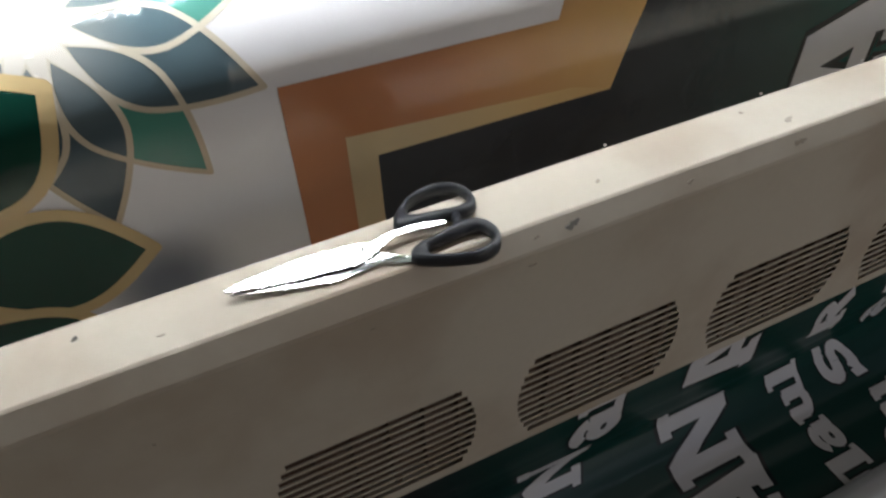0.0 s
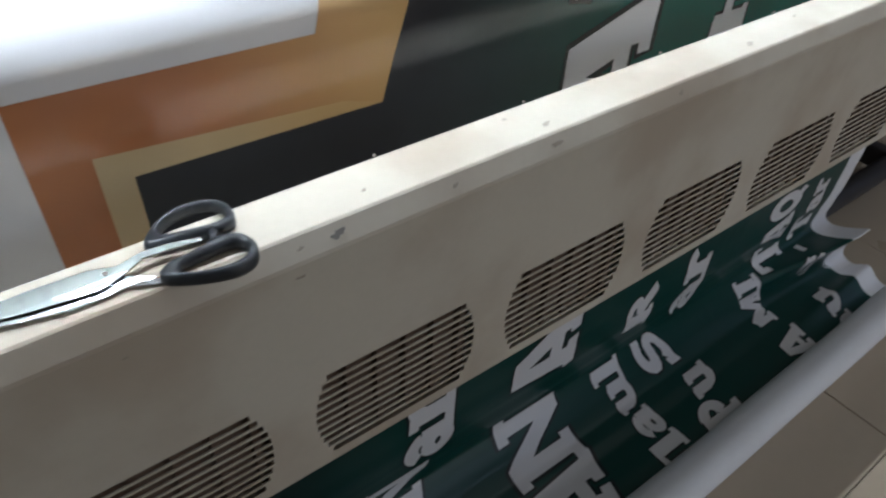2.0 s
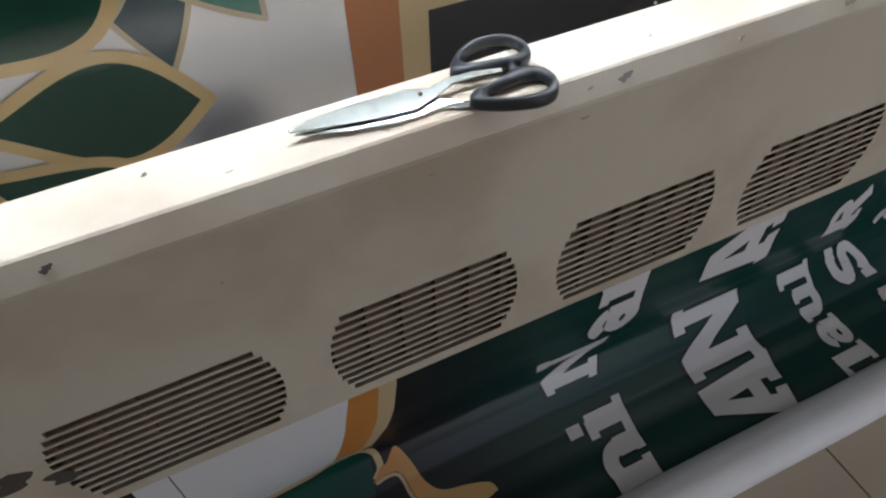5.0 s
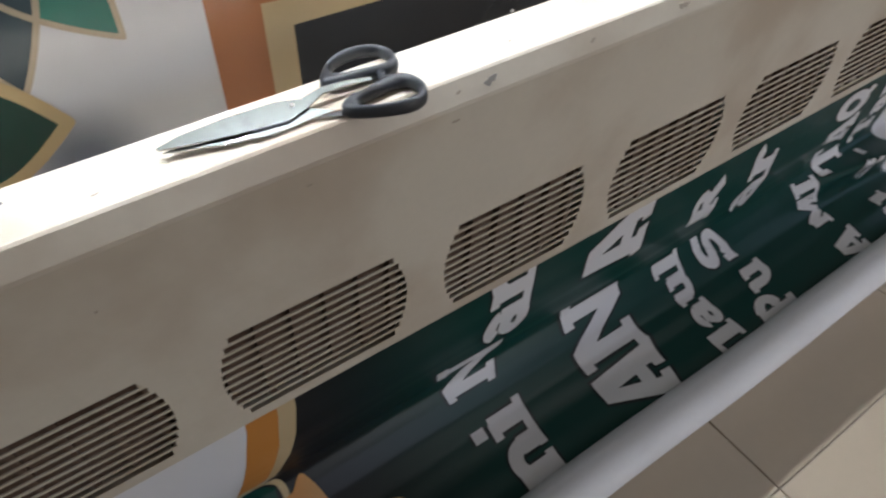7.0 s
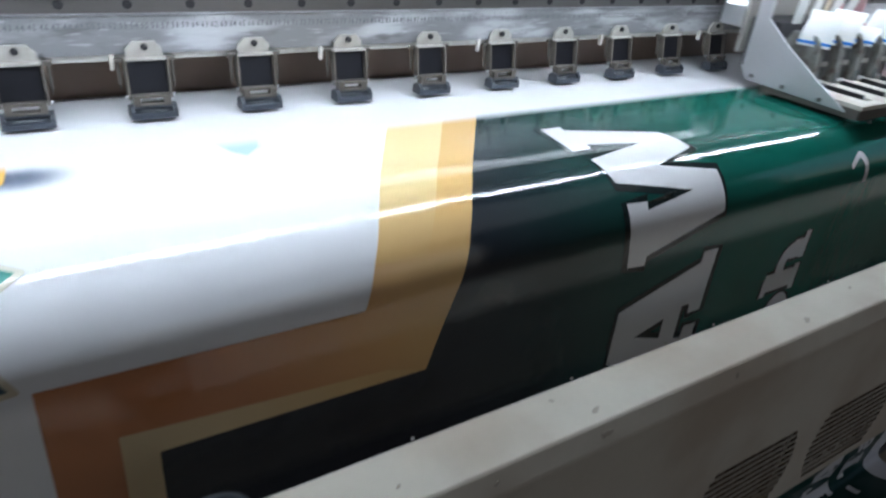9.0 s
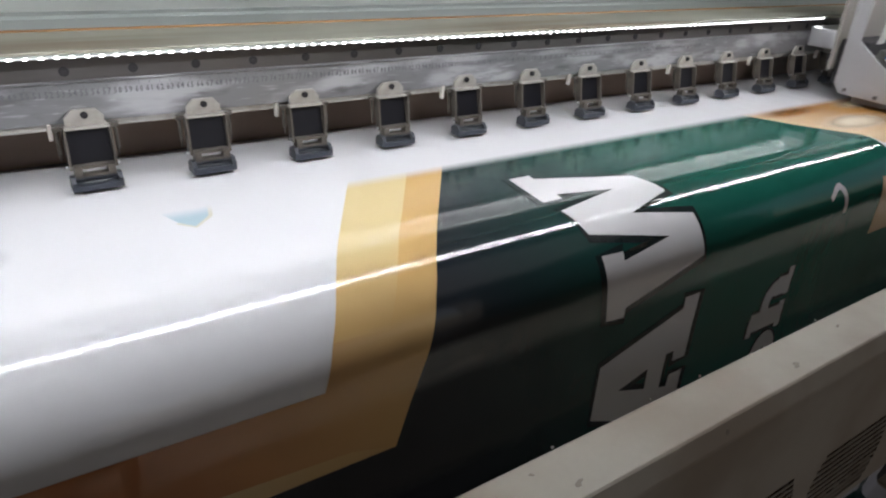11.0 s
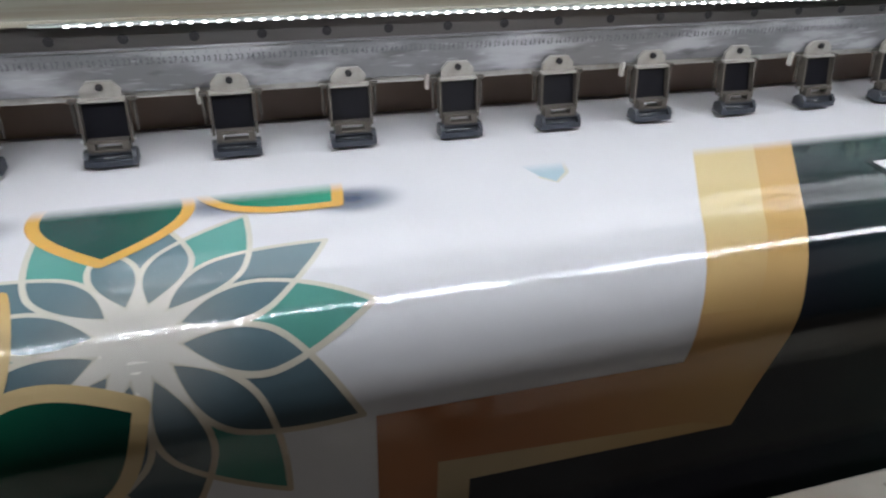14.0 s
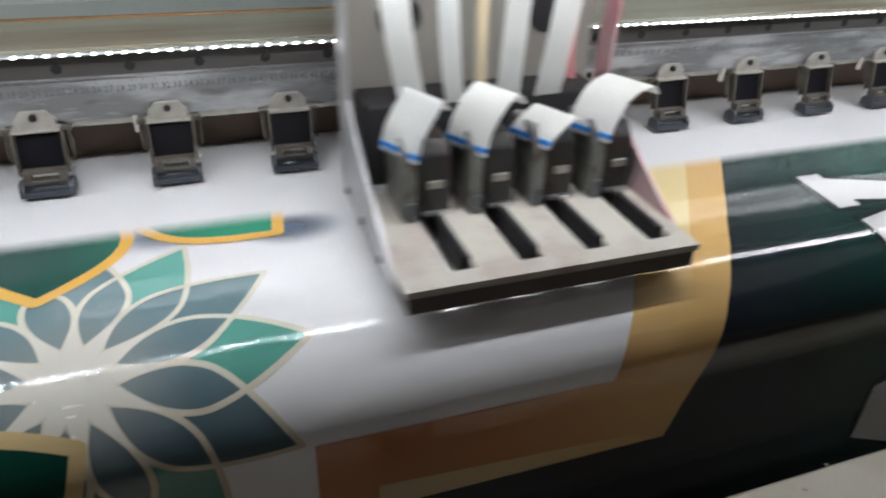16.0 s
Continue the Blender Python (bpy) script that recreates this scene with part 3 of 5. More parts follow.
# ---- the dryer bar in front of the cloth ----
dryer = thing("dryer_bar", "cream painted metal dryer bar with louvred vents", "dryer")
BX0, BX1, FRONT, BACK, TOP, BOTTOM = -0.34, 2.68, -0.467, -0.3955, 0.875, 0.563
shell = [(BACK, BOTTOM), (BACK, TOP - 0.004), (BACK - 0.004, TOP), (-0.4550, TOP), (-0.4572, TOP - 0.0018), (-0.4660, TOP - 0.0205), (FRONT, TOP - 0.024)]
bm = bmesh.new()
def sweep_x(bm, line, xs):
    rows = [[bm.verts.new((x, y, z)) for y, z in line] for x in xs]
    for a, b in zip(rows, rows[1:]):
        for i in range(len(line) - 1):
            bm.faces.new((a[i], a[i + 1], b[i + 1], b[i]))
sweep_x(bm, shell, [BX0, BX1])
# front sheet with its slits: solid strips between, above and below them
SLIT_TOP, SLIT_STEP, SLITS, SLIT_H = 0.7005, 0.0118, 11, 0.0087
VENT_X, VENT_STEP, VENT_HALF, VENT_R = 0.4744 - 0.0845, 0.2475, 0.0845, 0.12
def vent_half(z):
    mid = SLIT_TOP - SLIT_STEP * (SLITS - 1) / 2
    dz = z - mid
    return VENT_HALF + math.sqrt(VENT_R ** 2 - dz * dz) - math.sqrt(VENT_R ** 2 - 0.059 ** 2)
def front_strip(bm, x0, x1, z0, z1):
    bm.faces.new([bm.verts.new(p) for p in ((x0, FRONT, z0), (x1, FRONT, z0), (x1, FRONT, z1), (x0, FRONT, z1))])
vents = [VENT_X + VENT_STEP * k for k in range(-2, 9)]
front_strip(bm, BX0, BX1, SLIT_TOP + SLIT_H / 2, TOP - 0.024)
slats = []
for i in range(SLITS):
    z = SLIT_TOP - SLIT_STEP * i
    rows = [(z - SLIT_H / 2, z + SLIT_H / 2, vent_half(z), False)]
    if i < SLITS - 1:
        rows.append((z - SLIT_STEP + SLIT_H / 2, z - SLIT_H / 2, max(vent_half(z), vent_half(z - SLIT_STEP)) + 0.0005, True))
    for z0, z1, half, solid in rows:
        edges = [BX0] + [x + s * half for x in vents for s in (-1, 1)] + [BX1]
        for a, b in zip(edges[0::2], edges[1::2]):
            front_strip(bm, a, b, z0, z1)
        if solid:
            slats.append((half, z0, z1))
front_strip(bm, BX0, BX1, BOTTOM, SLIT_TOP - SLIT_STEP * (SLITS - 1) - SLIT_H / 2)
bm.faces.new([bm.verts.new(p) for p in ((BX0, FRONT, BOTTOM), (BX1, FRONT, BOTTOM), (BX1, FRONT + 0.014, BOTTOM), (BX0, FRONT + 0.014, BOTTOM))])
for x in (BX0, BX1):
    bm.faces.new([bm.verts.new((x, y, z)) for y, z in shell + [(FRONT, BOTTOM)]])
bm.faces.new([bm.verts.new(p) for p in ((BX0, BACK, BOTTOM), (BX1, BACK, BOTTOM), (BX1, FRONT + 0.014, BOTTOM), (BX0, FRONT + 0.014, BOTTOM))])
bmesh.ops.remove_doubles(bm, verts=bm.verts[:], dist=0.00005)
housing = part("housing", bm, CREAM_PAINT, dryer, "cream powder-painted sheet housing")
for half, z0, z1 in slats:
    me = None
    for x in vents:
        if me is None:
            o = part("slat", box(-half, half, FRONT, FRONT + 0.0015, z0, z1), CREAM_PAINT, housing)
            me = o.data
        else:
            o = new("slat", me)
            o.parent = housing
        o.location.x = x
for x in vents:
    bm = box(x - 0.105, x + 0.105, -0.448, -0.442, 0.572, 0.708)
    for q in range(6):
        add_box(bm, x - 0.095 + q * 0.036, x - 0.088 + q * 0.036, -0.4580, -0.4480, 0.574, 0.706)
    part("fan_grille", bm, INNER_DARK, dryer, "dark brown fan grille behind the slits")
for x in (-0.25, 2.60):
    bm = box(x - 0.03, x + 0.03, BACK, 0.10, 0.60, 0.66, 0.003)
    part("support_arm", bm, STAND, dryer, "dark arm fixed to the stand")
# hidden plate, added to keep the hood LEDs' light off the lower cloth
part("heat_shield", box(BX0 + 0.1, BX1 - 0.1, BACK, -0.3345, 0.730, 0.736, 0.001), STAND, dryer, "hidden dark plate added to block light behind the bar")
# knocks in the paint
random.seed(5)
def chip(x, y, z, size, on_top, mat):
    p1, p2, p3 = (random.uniform(0, 6.28) for _ in range(3))
    pts = []
    for i in range(26):
        a = i / 26 * 2 * math.pi
        r = size * (0.62 + 0.26 * math.sin(2 * a + p1) + 0.10 * math.sin(3 * a + p2) + 0.06 * math.sin(7 * a + p3)) * random.uniform(0.92, 1.06)
        pts.append((r * math.cos(a) * 1.4, r * math.sin(a) * 0.75))
    if on_top:
        part("paint_chip", prism([(x + p, y + q) for p, q in pts], "z", z, z + 0.0004), mat, dryer, "chipped paint")
    else:
        part("paint_chip", prism([(x + p, z + q) for p, q in pts], "y", y - 0.0004, y), mat, dryer, "chipped paint")
for x, y, s, mat in ((0.374, -0.446, 0.005, RUBBED), (0.259, -0.439, 0.0025, RUBBED), (0.829, -0.441, 0.006, RUBBED), (1.179, -0.439, 0.007, RUBBED),
                     (0.799, -0.412, 0.003, RUBBED), (1.49, -0.431, 0.004, RUBBED), (0.62, -0.436, 0.003, RUBBED), (1.31, -0.418, 0.004, RUBBED), (0.205, -0.415, 0.003, CHIP)):
    chip(x, y, TOP, s, True, mat)
for x, z, s, mat in ((0.540, 0.8395, 0.0035, RUBBED), (0.227, 0.80, 0.002, RUBBED), (0.40, 0.835, 0.002, RUBBED), (0.014, 0.655, 0.022, CHIP), (0.045, 0.635, 0.017, CHIP)):
    chip(x, FRONT, z, s, False, mat)
for x, s, mat in ((0.579, 0.0095, WORN), (0.545, 0.004, RUBBED), (0.131, 0.007, CHIP), (0.827, 0.009, RUBBED), (0.70, 0.005, RUBBED), (1.02, 0.006, RUBBED)):
    q1, q2 = random.uniform(0, 6.28), random.uniform(0, 6.28)
    bm = prism([(s * k * math.cos(a), 0.6 * s * k * math.sin(a)) for a, k in ((j / 24 * 6.2832, 0.6 + 0.22 * math.sin(2 * j / 24 * 6.2832 + q1) + 0.14 * math.sin(5 * j / 24 * 6.2832 + q2)) for j in range(24))], "z", 0.0, 0.0004)
    bmesh.ops.transform(bm, matrix=Matrix.Translation((x, -0.4619, TOP - 0.0112)) @ Matrix.Rotation(radians(64.8), 4, "X"), verts=bm.verts)
    part("paint_chip", bm, mat, dryer, "chipped paint")
for x in (0.6565, 0.978, 1.297, 0.84, 1.06):
    part("burr", box(x - 0.0014, x + 0.0010, BACK - 0.001, BACK + 0.0010, TOP - 0.001, TOP + 0.0006), ZINC, dryer)

# ---- scissors on the dryer bar ----
scissors = thing("scissors", "steel office scissors with black plastic handles lying closed", "scissors", at=(0.41, -0.431, TOP))
def sx(p):
    return (p[0] - 0.41, p[1] + 0.431)
blade = [sx(p) for p in ((0.307, -0.4275), (0.325, -0.4235), (0.360, -0.4220), (0.400, -0.4230), (0.419, -0.4280), (0.437, -0.4240), (0.457, -0.4250), (0.480, -0.4300), (0.479, -0.4335), (0.457, -0.4305), (0.437, -0.4300), (0.419, -0.4380), (0.402, -0.4430), (0.360, -0.4390), (0.325, -0.4330), (0.308, -0.4295))]
blade2 = [sx(p) for p in ((0.310, -0.4305), (0.350, -0.4415), (0.383, -0.4480), (0.402, -0.4475), (0.420, -0.4460), (0.446, -0.4585), (0.450, -0.4500), (0.441, -0.4470), (0.423, -0.4370), (0.410, -0.4270), (0.350, -0.4270))]
for line, z0 in ((blade, 0.0066), (blade2, 0.0042)):
    bm = prism(line, "z", z0, z0 + 0.0016, 0.0003)
    # faces tilted to the front so they mirror the hood LEDs to the camera
    for v in bm.verts:
        v.co.z += max(0.245 * (v.co.y + 0.004), -0.0030)
    part("blade", bm, BLADE, scissors, "bright steel blade")
bm = rod((0, 0, 0.0035), (0, 0, 0.0096), 0.0018, 16)
add_box(bm, -0.0015, 0.0015, -0.0003, 0.0003, 0.0095, 0.0098)
part("pivot_screw", bm, ZINC, scissors, "small pivot screw")


def loop_points(ctrl, n):
    """n points evenly round a smooth closed line through the control points."""
    k = len(ctrl)
    dense = []
    for i in range(k):
        p0, p1, p2, p3 = (Vector(ctrl[(i + j) % k]) for j in (-1, 0, 1, 2))
        for s in (q / 12 for q in range(12)):
            dense.append(0.5 * ((2 * p1) + (p2 - p0) * s + (2 * p0 - 5 * p1 + 4 * p2 - p3) * s * s + (3 * p1 - p0 - 3 * p2 + p3) * s ** 3))
    mid = sum(dense, Vector((0, 0))) / len(dense)
    out = []
    for i in range(n):
        a = 2 * math.pi * i / n
        d = Vector((math.cos(a), math.sin(a)))
        out.append(max(dense, key=lambda p: (p - mid).normalized().dot(d)))
    return out


def handle(outer, inner, low, high):
    """A moulded finger loop between an outer and an inner line, rounded above."""
    n = 48
    o, q = loop_points(outer, n), loop_points(inner, n)
    bm = bmesh.new()
    rings = []
    for a, b in zip(o, q):
        d = b - a
        rings.append([bm.verts.new((*(a + d * k), z)) for k, z in ((0.0, low), (-0.04, low + 0.003), (0.0, high - 0.0025), (0.22, high - 0.0004), (0.5, high), (0.78, high - 0.0006), (1.0, high - 0.003), (1.04, low + 0.002), (0.95, low))])
    for i in range(n):
        A, B = rings[i], rings[(i + 1) % n]
        for j in range(9):
            k = (j + 1) % 9
            bm.faces.new((A[j], A[k], B[k], B[j]))
    return bm


UPPER_OUT = [sx(p) for p in ((0.443, -0.417), (0.457, -0.402), (0.475, -0.393), (0.493, -0.393), (0.506, -0.399), (0.513, -0.412), (0.510, -0.427), (0.498, -0.4315), (0.482, -0.429), (0.463, -0.427), (0.447, -0.425))]
UPPER_IN = [sx(p) for p in ((0.456, -0.413), (0.462, -0.4035), (0.476, -0.398), (0.491, -0.398), (0.503, -0.403), (0.508, -0.412), (0.505, -0.4205), (0.495, -0.4235), (0.482, -0.422), (0.466, -0.4185))]
LOWER_OUT = [sx(p) for p in ((0.441, -0.452), (0.450, -0.445), (0.463, -0.444), (0.477, -0.440), (0.489, -0.4355), (0.502, -0.439), (0.5095, -0.448), (0.511, -0.462), (0.504, -0.474), (0.490, -0.4785), (0.474, -0.475), (0.457, -0.468), (0.443, -0.459))]
LOWER_IN = [sx(p) for p in ((0.454, -0.458), (0.456, -0.4515), (0.465, -0.449), (0.481, -0.448), (0.495, -0.4475), (0.503, -0.452), (0.505, -0.462), (0.497, -0.4695), (0.484, -0.471), (0.469, -0.468), (0.458, -0.463))]
UPPER_OUT, UPPER_IN = ([(p, -0.0005 + (q + 0.0005) * 1.07 + 0.0025) for p, q in line] for line in (UPPER_OUT, UPPER_IN))
part("handle", handle(UPPER_OUT, UPPER_IN, 0.0020, 0.0125), BLACK_PLASTIC, scissors, "black plastic finger loop", True)
part("handle", handle(LOWER_OUT, LOWER_IN, 0.0012, 0.0120), BLACK_PLASTIC, scissors, "black plastic finger loop", True)
part("stop_lug", rod((*sx((0.4905, -0.4275)), 0.0080), (*sx((0.4860, -0.4400)), 0.0080), 0.0036, 12), BLACK_PLASTIC, scissors, "black stop lug between the loops", True)

# ---- the printed banner ----
banner = thing("printed_banner", "glossy printed banner hanging over the platen onto the floor", "banner")
U0, U1 = 0.012, 2.15
PROFILE = [(0.16, 1.0470), (-0.10, 1.0470), (-0.250, 1.0465)]
for a in range(5, 95, 5):
    PROFILE.append((-0.250 - 0.074 * math.sin(radians(a)), 0.9725 + 0.074 * math.cos(radians(a))))
PROFILE += [(-0.324, 0.88), (-0.331, 0.50), (-0.333, 0.24), (-0.331, 0.190), (-0.323, 0.140), (-0.319, 0.115), (-0.322, 0.093), (-0.337, 0.068),
            (-0.365, 0.038), (-0.40, 0.016), (-0.43, 0.013), (-0.46, 0.008), (-0.60, 0.006)]
LENGTHS = [0.0]
for p, q in zip(PROFILE, PROFILE[1:]):
    LENGTHS.append(LENGTHS[-1] + math.hypot(q[0] - p[0], q[1] - p[1]))
CREST_GAIN = 0.0051
V_END = LENGTHS[-1] - CREST_GAIN
NORMALS = []
for i in range(len(PROFILE)):
    p, q = PROFILE[max(i - 1, 0)], PROFILE[min(i + 1, len(PROFILE) - 1)]
    d = math.hypot(q[0] - p[0], q[1] - p[1])
    NORMALS.append(((q[1] - p[1]) / d, -(q[0] - p[0]) / d))
V_CREST, V_FALL, V_LOW = 0.395, 0.533, 1.36


def on_cloth(u, v, lift=0.0):
    """The place on the cloth u metres along the machine and v metres down the feed."""
    v = min(max(v, 0.0), V_END)
    s = v + CREST_GAIN * min(1.0, max(0.0, (v - V_CREST) / (V_FALL - V_CREST)))
    i = 0
    while i < len(LENGTHS) - 2 and LENGTHS[i + 1] < s:
        i += 1
    (y0, z0), (y1, z1) = PROFILE[i], PROFILE[i + 1]
    d = LENGTHS[i + 1] - LENGTHS[i]
    k = (s - LENGTHS[i]) / d
    (ay, az), (by, bz) = NORMALS[i], NORMALS[i + 1]
    ny, nz = ay + k * (by - ay), az + k * (bz - az)
    y, z = y0 + k * (y1 - y0), z0 + k * (z1 - z0)
    wave = 0.0
    if v > 1.10:
        s = min(1.0, (v - 1.10) / 0.3)
        wave = s * (0.0022 * math.sin(u * 5.0 + v * 20) + 0.0012 * math.sin(v * 75 + 1.5 * math.sin(u * 3.0)))
    elif v > 0.6:
        wave = 0.003 * math.sin(u * 3.0 + v * 4.0) * min(1.0, (v - 0.6) / 0.2)
    if v > 1.25 and u > 1.66:
        # the loose side edge buckles into two ridges before the roll
        side = min(1.0, (u - 1.66) / 0.44) ** 1.25
        wave += side * (0.115 * math.exp(-(((v - 1.435 - 0.03 * side) / 0.034) ** 2)) + 0.028 * math.exp(-(((v - 1.590) / 0.026) ** 2)))
    w = lift + wave
    return Vector((u, y + ny * w, max(0.004 + lift, z + nz * w)))


def cuts(lo, hi):
    """Lines down the feed at which the cloth bends."""
    out, v = [0.13, 0.26, 0.30, 0.34, 0.365], 0.38
    out = [c for c in out if lo < c < hi]
    while v < V_END:
        step = 0.006 if (0.38 <= v < 0.54 or v > 1.22) else 0.02
        if lo < v < hi:
            out.append(v)
        v += step
    return out


def lay(name, polys, material, layer, label="", parent=None, step=0.06, clip=True):
    """A printed area: outlines in cloth metres, laid on the cloth and bent with it."""
    bm = bmesh.new()
    lifts = layer if isinstance(layer, list) else [layer] * len(polys)
    for poly, up in zip(polys, lifts):
        unit = 0.0002 if max(q for p, q in poly) < 1.1 else 0.0003
        bm.faces.new([bm.verts.new((p, q, unit * up)) for p, q in poly])
    bm.normal_update()
    bmesh.ops.triangulate(bm, faces=bm.faces[:])
    if clip:
        bmesh.ops.bisect_plane(bm, geom=bm.verts[:] + bm.edges[:] + bm.faces[:], plane_co=(0, PRINT_START, 0), plane_no=(0, 1, 0), dist=1e-6, clear_inner=True)
        bmesh.ops.bisect_plane(bm, geom=bm.verts[:] + bm.edges[:] + bm.faces[:], plane_co=(0, V_END, 0), plane_no=(0, 1, 0), dist=1e-6, clear_outer=True)
        if not bm.faces:
            bm.free()
            return None
    us = [v.co.x for v in bm.verts]
    vs = [v.co.y for v in bm.verts]
    for c in cuts(min(vs), max(vs)):
        bmesh.ops.bisect_plane(bm, geom=bm.verts[:] + bm.edges[:] + bm.faces[:], plane_co=(0, c, 0), plane_no=(0, 1, 0), dist=1e-6)
    n0, n1 = math.ceil(min(us) / step), math.floor(max(us) / step)
    for c in range(n0, n1 + 1):
        bmesh.ops.bisect_plane(bm, geom=bm.verts[:] + bm.edges[:] + bm.faces[:], plane_co=(c * step, 0, 0), plane_no=(1, 0, 0), dist=1e-6)
    uvl = bm.loops.layers.uv.new("UVMap")
    for f in bm.faces:
        for l in f.loops:
            l[uvl].uv = (l.vert.co.x, l.vert.co.y)
    for v in bm.verts:
        v.co = on_cloth(v.co.x, v.co.y, v.co.z)
    me = bpy.data.meshes.new(name)
    bm.to_mesh(me)
    bm.free()
    for p in me.polygons:
        p.use_smooth = True
    me.materials.append(material)
    ob = new(name, me)
    ob.parent = parent or banner
    if label:
        ob["label"] = label
    return ob


def rect(u0, u1, v0, v1):
    return [(u0, v0), (u1, v0), (u1, v1), (u0, v1)]


sheet = lay("sheet", [rect(U0, U1, 0.0, V_END)], INK_WHITE, 0, "glossy white banner cloth", clip=False)

# dark field with the slanting gold border
S = PRINT_START
EDGE = [(0.712, 0.614), (0.725, 0.570), (0.742, 0.520), (0.756, 0.476), (0.772, 0.443), (0.790, 0.416), (0.809, 0.390), (0.902, S)]
SEAM = [(0.705, 0.490), (0.735, 0.438), (0.757, 0.403), (0.785, 0.363), (0.853, S)]
INNER = [(0.643, 0.527), (0.654, 0.488), (0.672, 0.445), (0.686, 0.418), (0.703, 0.388), (0.778, S)]
lay("dark_field", [EDGE + [(1.535, S), (1.60, 0.46), (2.06, 0.46), (2.06, 0.78), (0.466, 0.78), (0.466, 0.611)]], INK_DARK, 1, "dark green printed field")
lay("dark_field", [[(0.466, 0.78), (2.06, 0.78), (2.06, 1.08), (0.466, 1.08)]], INK_DARK, 1)
lay("border_band", [[(0.392, 0.524), (0.643, 0.527), (0.712, 0.614), (0.466, 0.611), (0.466, 1.08), (0.392, 1.08)], INNER + EDGE[::-1]], INK_ORANGE, 2, "copper to gold printed border")
lay("border_band", [INNER[1:] + SEAM[::-1]], INK_GOLD, 2.35, "pale gold printed border")
lay("border_edge", [[(0.439, 0.584), (0.668, 0.600), (0.712, 0.614), (0.466, 0.611), (0.466, 1.08), (0.439, 1.08)]], INK_CREAM, 3, "cream printed border edge")

# lettering: strokes as bands, serifs as bars; capital height 1, top towards -u, reading towards -v
def arc(cx, cy, rx, ry, a0, a1, n=10):
    return [(cx + rx * math.cos(radians(a0 + (a1 - a0) * i / n)), cy + ry * math.sin(radians(a0 + (a1 - a0) * i / n))) for i in range(n + 1)]


def cut(*pts):
    return list(pts)


# heavy slab capitals as outlines
BOLD = {
    "A": (1.25, [cut((0.6, 1), (0.9, 1), (1.15, 0.17), (1.25, 0.17), (1.25, 0), (0.66, 0), (0.66, 0.15), (0.76, 0.16), (0.76, 0.25), (0.6, 0.25), (0.6, 0.44), (0.69, 0.44), (0.6, 0.75)),
                 cut((0.6, 1), (0.42, 1), (0.08, 0.17), (0, 0.17), (0, 0), (0.53, 0), (0.53, 0.15), (0.42, 0.16), (0.44, 0.25), (0.6, 0.25), (0.6, 0.44), (0.5, 0.44), (0.6, 0.75))]),
    "N": (1.36, [cut((0, 0), (0.50, 0), (0.50, 0.16), (0.40, 0.16), (0.40, 0.62), (0.95, 0), (1.24, 0), (1.24, 0.84), (1.34, 0.84), (1.34, 1), (0.84, 1), (0.84, 0.84), (0.94, 0.84), (0.94, 0.40), (0.42, 1), (0, 1), (0, 0.84), (0.10, 0.84), (0.10, 0.16), (0, 0.16))]),
    "W": (1.46, [cut((0.02, 1.0), (0, 0.82), (0.08, 0.82), (0.30, 0.03), (0.62, 0.09), (0.73, 0.66), (0.84, 0.20), (1.12, 0.24), (1.39, 0.99), (1.46, 0.98), (1.46, 1.17), (1.02, 1.23), (1.02, 1.06), (1.09, 1.04), (0.99, 0.59), (0.88, 1.20), (0.66, 1.13), (0.51, 0.41), (0.44, 0.89), (0.50, 0.89), (0.51, 1.09))]),
}
